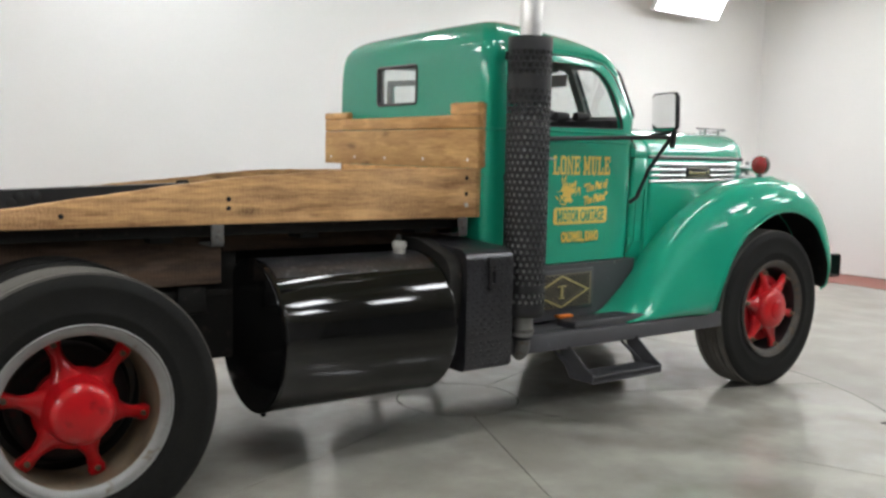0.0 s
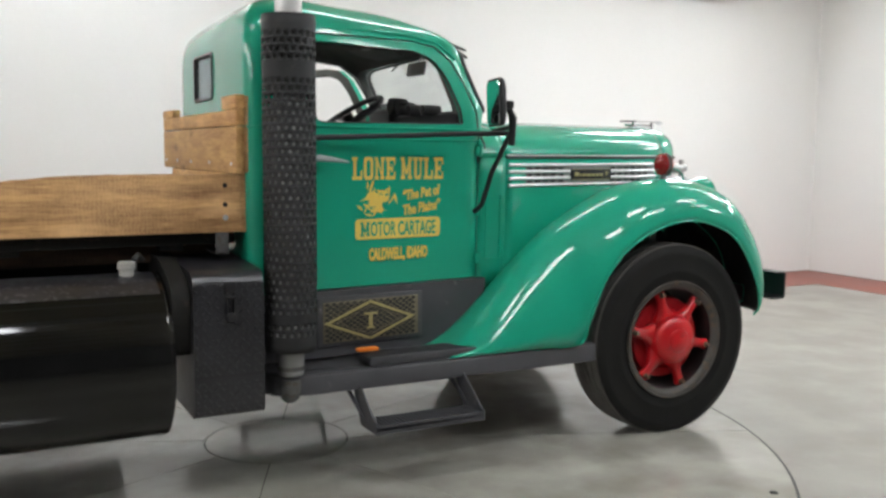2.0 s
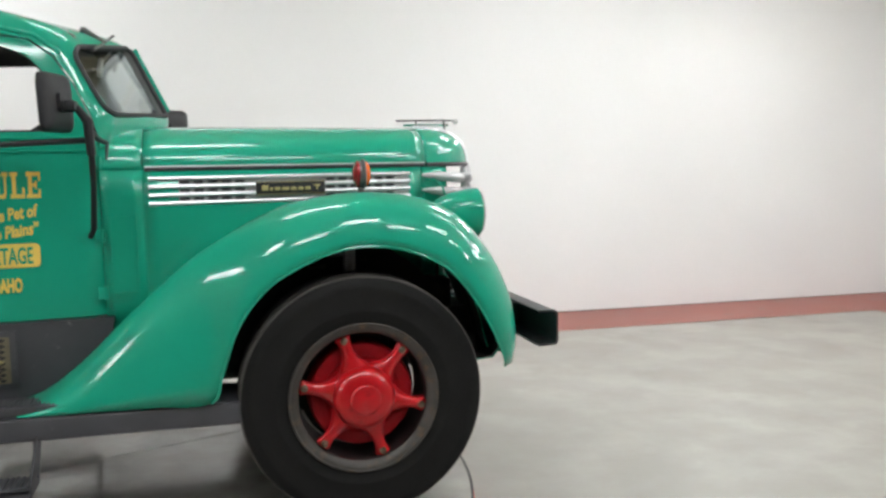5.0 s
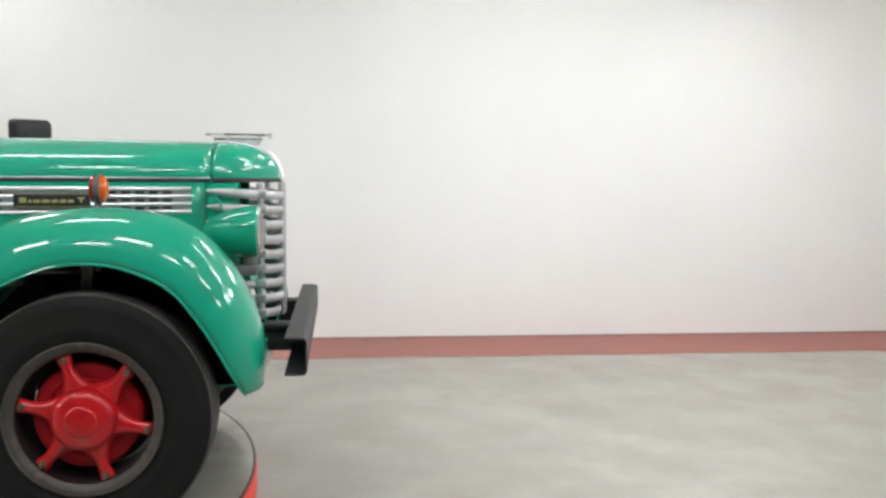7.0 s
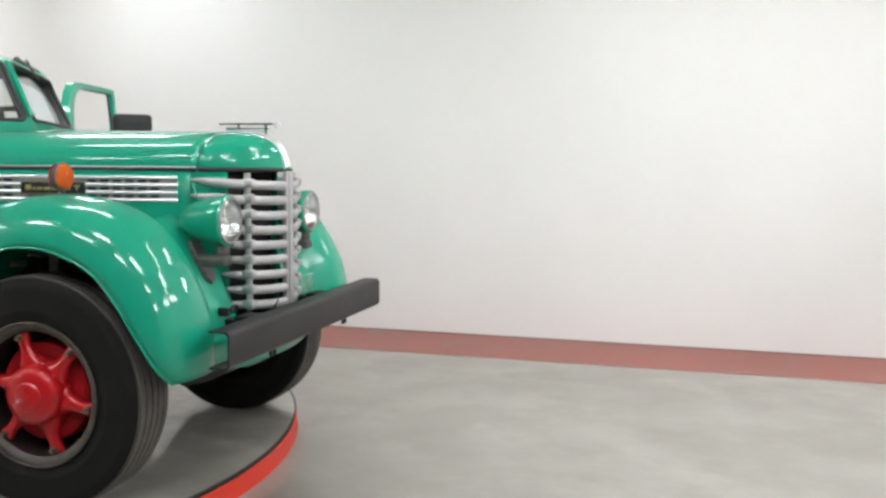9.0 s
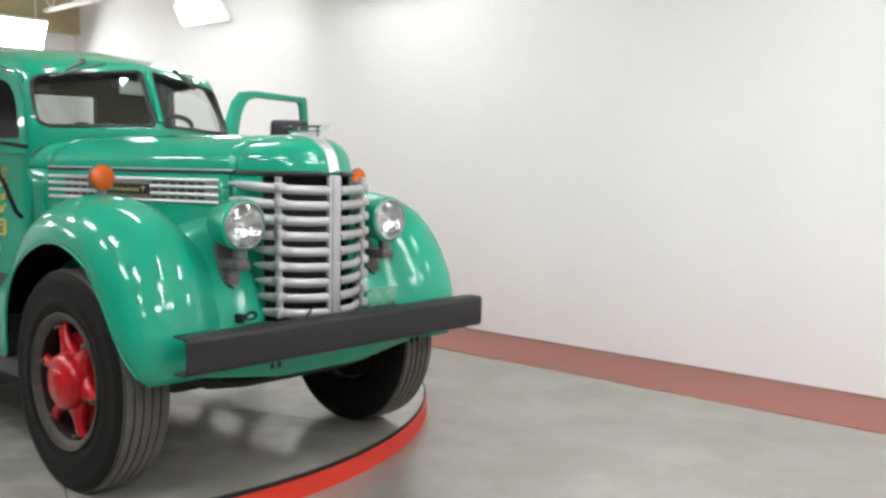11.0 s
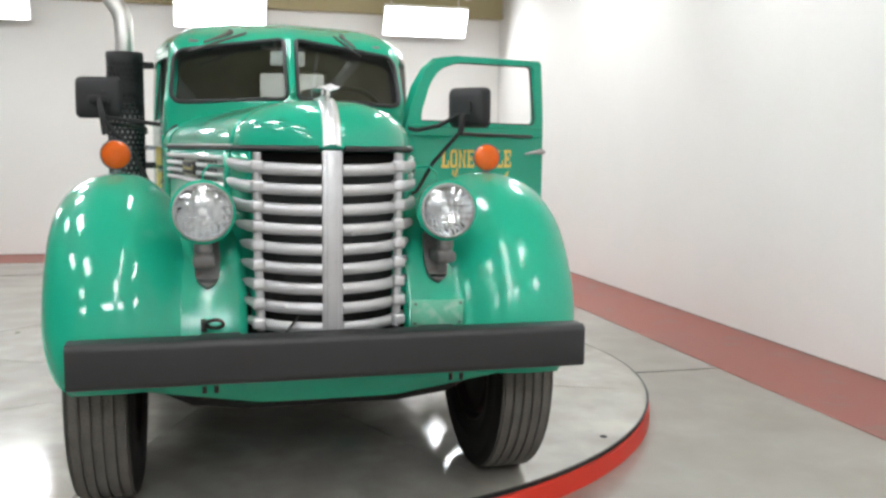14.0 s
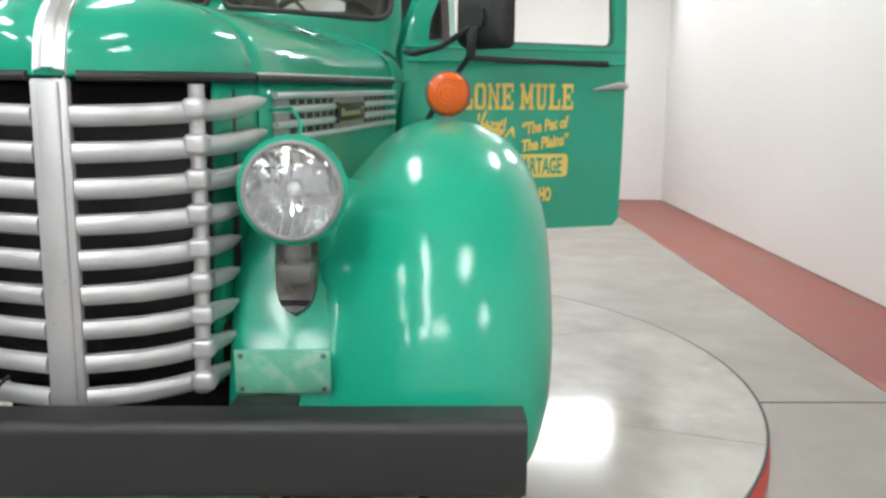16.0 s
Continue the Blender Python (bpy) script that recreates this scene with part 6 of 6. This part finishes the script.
part("latch", bm, SATIN, tool, "worn black toggle latch")
o = rounded([(-0.45, 0.66), (-0.96, 0.66), (-0.99, 0.95), (-0.70, 1.04), (-0.45, 1.04)], [0.01, 0.05, 0.10, 0.03, 0.01], 6)
part("side_plate", prism(o, "x", -2.62, -2.548), CHASSIS, tool)

# ---- timber flatbed
bed = empty("flatbed", truck)
bed["label"] = "weathered timber flatbed frame"
for side in (-1, 1):
    top = [(-5.9, 1.17), (-4.535, 1.22), (-4.2, 1.266), (-3.85, 1.311), (-3.65, 1.335), (-3.45, 1.352), (-3.2, 1.368), (-2.9, 1.386), (-2.27, 1.392)] if side < 0 else [(-5.9, 1.17), (-4.2, 1.215), (-3.8, 1.258), (-3.3, 1.305), (-3.07, 1.332), (-2.84, 1.349), (-2.27, 1.358)]
    y0, y1 = sorted((0.665 * side, 0.712 * side))
    bm = bmesh.new()
    xs = span(-5.9, -2.27, 60)
    rnd = random.Random(3 + side)
    rows = []
    for x in xs:
        zt, jit = ease(top, x), rnd.uniform(-0.0025, 0.0025)
        rows.append([(x, y0, 1.142), (x, y1, 1.142), (x, y1, zt - 0.006 + jit), (x, y1 - 0.006, zt + jit), (x, y0 + 0.006, zt + jit), (x, y0, zt - 0.006 + jit)])
    loft(rows, True, True, bm)
    plank = part("side_plank", bm, WOOD_X, bed, "sawn side plank with knots and bolts", angle=50)
    for x, z in ((-2.335, 1.262), (-2.335, 1.345), (-3.63, 1.21), (-3.63, 1.25), (-4.32, 1.19), (-4.95, 1.18)):
        part("bolt", spin([(0.0, -0.004), (0.010, -0.004), (0.011, 0.0), (0, 0.0)], 10), CHASSIS, plank, at=pose(x, y0 - 0.001 if side < 0 else y1 + 0.004, z))
    part("bolt", spin([(0.0, -0.005), (0.011, -0.005), (0.012, 0.0), (0, 0.0)], 10), BRIGHT, plank, "bright new bolt", at=pose(-2.335, y0 - 0.001 if side < 0 else y1 + 0.005, 1.205))
    part("end_post", one_box(-2.268, -2.225, min(0.66 * side, 0.715 * side), max(0.66 * side, 0.715 * side), 1.14, 1.40, 0.004), WOOD_X, bed)
    for x in (-3.68, -2.35):
        bm = one_box(x - 0.028, x + 0.028, min(0.70 * side, 0.714 * side), max(0.70 * side, 0.714 * side), 1.045, 1.14, 0.003)
        box(bm, x - 0.028, x + 0.028, min(0.50 * side, 0.714 * side), max(0.50 * side, 0.714 * side), 1.045, 1.055)
        br = part("stake_bracket", bm, CAST, bed, "bare steel bracket")
        part("bolt", spin([(0, -0.008), (0.008, -0.008), (0.010, 0), (0, 0)], 8), CAST, br, at=pose(x, (-0.714 if side < 0 else 0.722), 1.09))
    part("sill_beam", one_box(-5.9, -3.60, min(0.42 * side, 0.56 * side), max(0.42 * side, 0.56 * side), 0.86, 1.0845, 0.01), WOOD_DARK, bed, "dark oiled timber sill")
    part("long_sill", one_box(-3.58, -2.28, min(0.40 * side, 0.52 * side), max(0.40 * side, 0.52 * side), 1.0, 1.09, 0.008), WOOD_DARK, bed, "dark timber bearer")
    part("ledger", one_box(-5.9, -2.28, min(0.54 * side, 0.655 * side), max(0.54 * side, 0.655 * side), 1.085, 1.14, 0.006), CHASSIS, bed)
for x in (-2.55, -3.2, -3.9, -4.9, -5.6):
    part("cross_bearer", one_box(x - 0.05, x + 0.05, -0.64, 0.64, 1.06, 1.14, 0.006), CHASSIS, bed)
# unseen bed floor, added to cast shade on the turntable under the bed
for k in range(7):
    y = -0.655 + 0.1875 * k
    part("bed_plank", one_box(-5.9, -2.30, y, y + 0.182, 1.141, 1.160, 0.003), WOOD_DARK, bed, "dark bed plank, unseen, added to shade the deck below")
# headboard: two boards, raised ends
for z0, z1 in ((1.395, 1.60), (1.604, 1.672)):
    part("headboard", one_box(-2.290, -2.252, -0.738, 0.885, z0, z1, 0.005), WOOD_Y, bed, "weathered timber headboard")
part("headboard_cap", one_box(-2.292, -2.250, -0.741, -0.50, 1.674, 1.735, 0.006), WOOD_Y, bed)
part("headboard_cap", one_box(-2.292, -2.250, 0.60, 0.888, 1.674, 1.715, 0.006), WOOD_Y, bed)
part("headboard_post", one_box(-2.249, -2.232, -0.738, -0.66, 1.40, 1.73, 0.004), WOOD_X, bed)
hb = part("headboard_low", one_box(-2.290, -2.252, -0.655, 0.655, 1.15, 1.392, 0.005), WOOD_Y, bed)
for y in (-0.66, -0.25, 0.15, 0.50, 0.80):
    part("screw", spin([(0, -0.004), (0.008, -0.004), (0.008, 0), (0, 0)], 8, "x"), FIXTURE, hb, "pale screw head", at=pose(-2.2905, y, 1.437))
# steel ramp rail lying in the bed
rail = empty("bed_rail", truck)
rail["label"] = "dark steel channel lying along the bed"
bm = bmesh.new()
loft([[(x, 0.18, 1.161), (x, 0.30, 1.161), (x, 0.30, z), (x, 0.18, z)] for x, z in ((-5.9, 1.21), (-4.368, 1.254), (-3.46, 1.286))], True, True, bm)
part("channel", bm, SATIN, rail)
for x in (-4.22, -4.33, -4.30):
    part("bolt_hole", spin([(0, -0.003), (0.02, -0.003), (0.024, 0.0), (0, 0)], 14), GAP, rail, at=pose(x, 0.179, 1.225 - 0.03 * ((x * 100) % 2)))
part("lashing_ring", tube([(-3.53, 0.2, 1.28), (-3.53, 0.2, 1.294), (-3.48, 0.2, 1.296), (-3.47, 0.2, 1.284)], 0.008, 8), CHASSIS, rail)
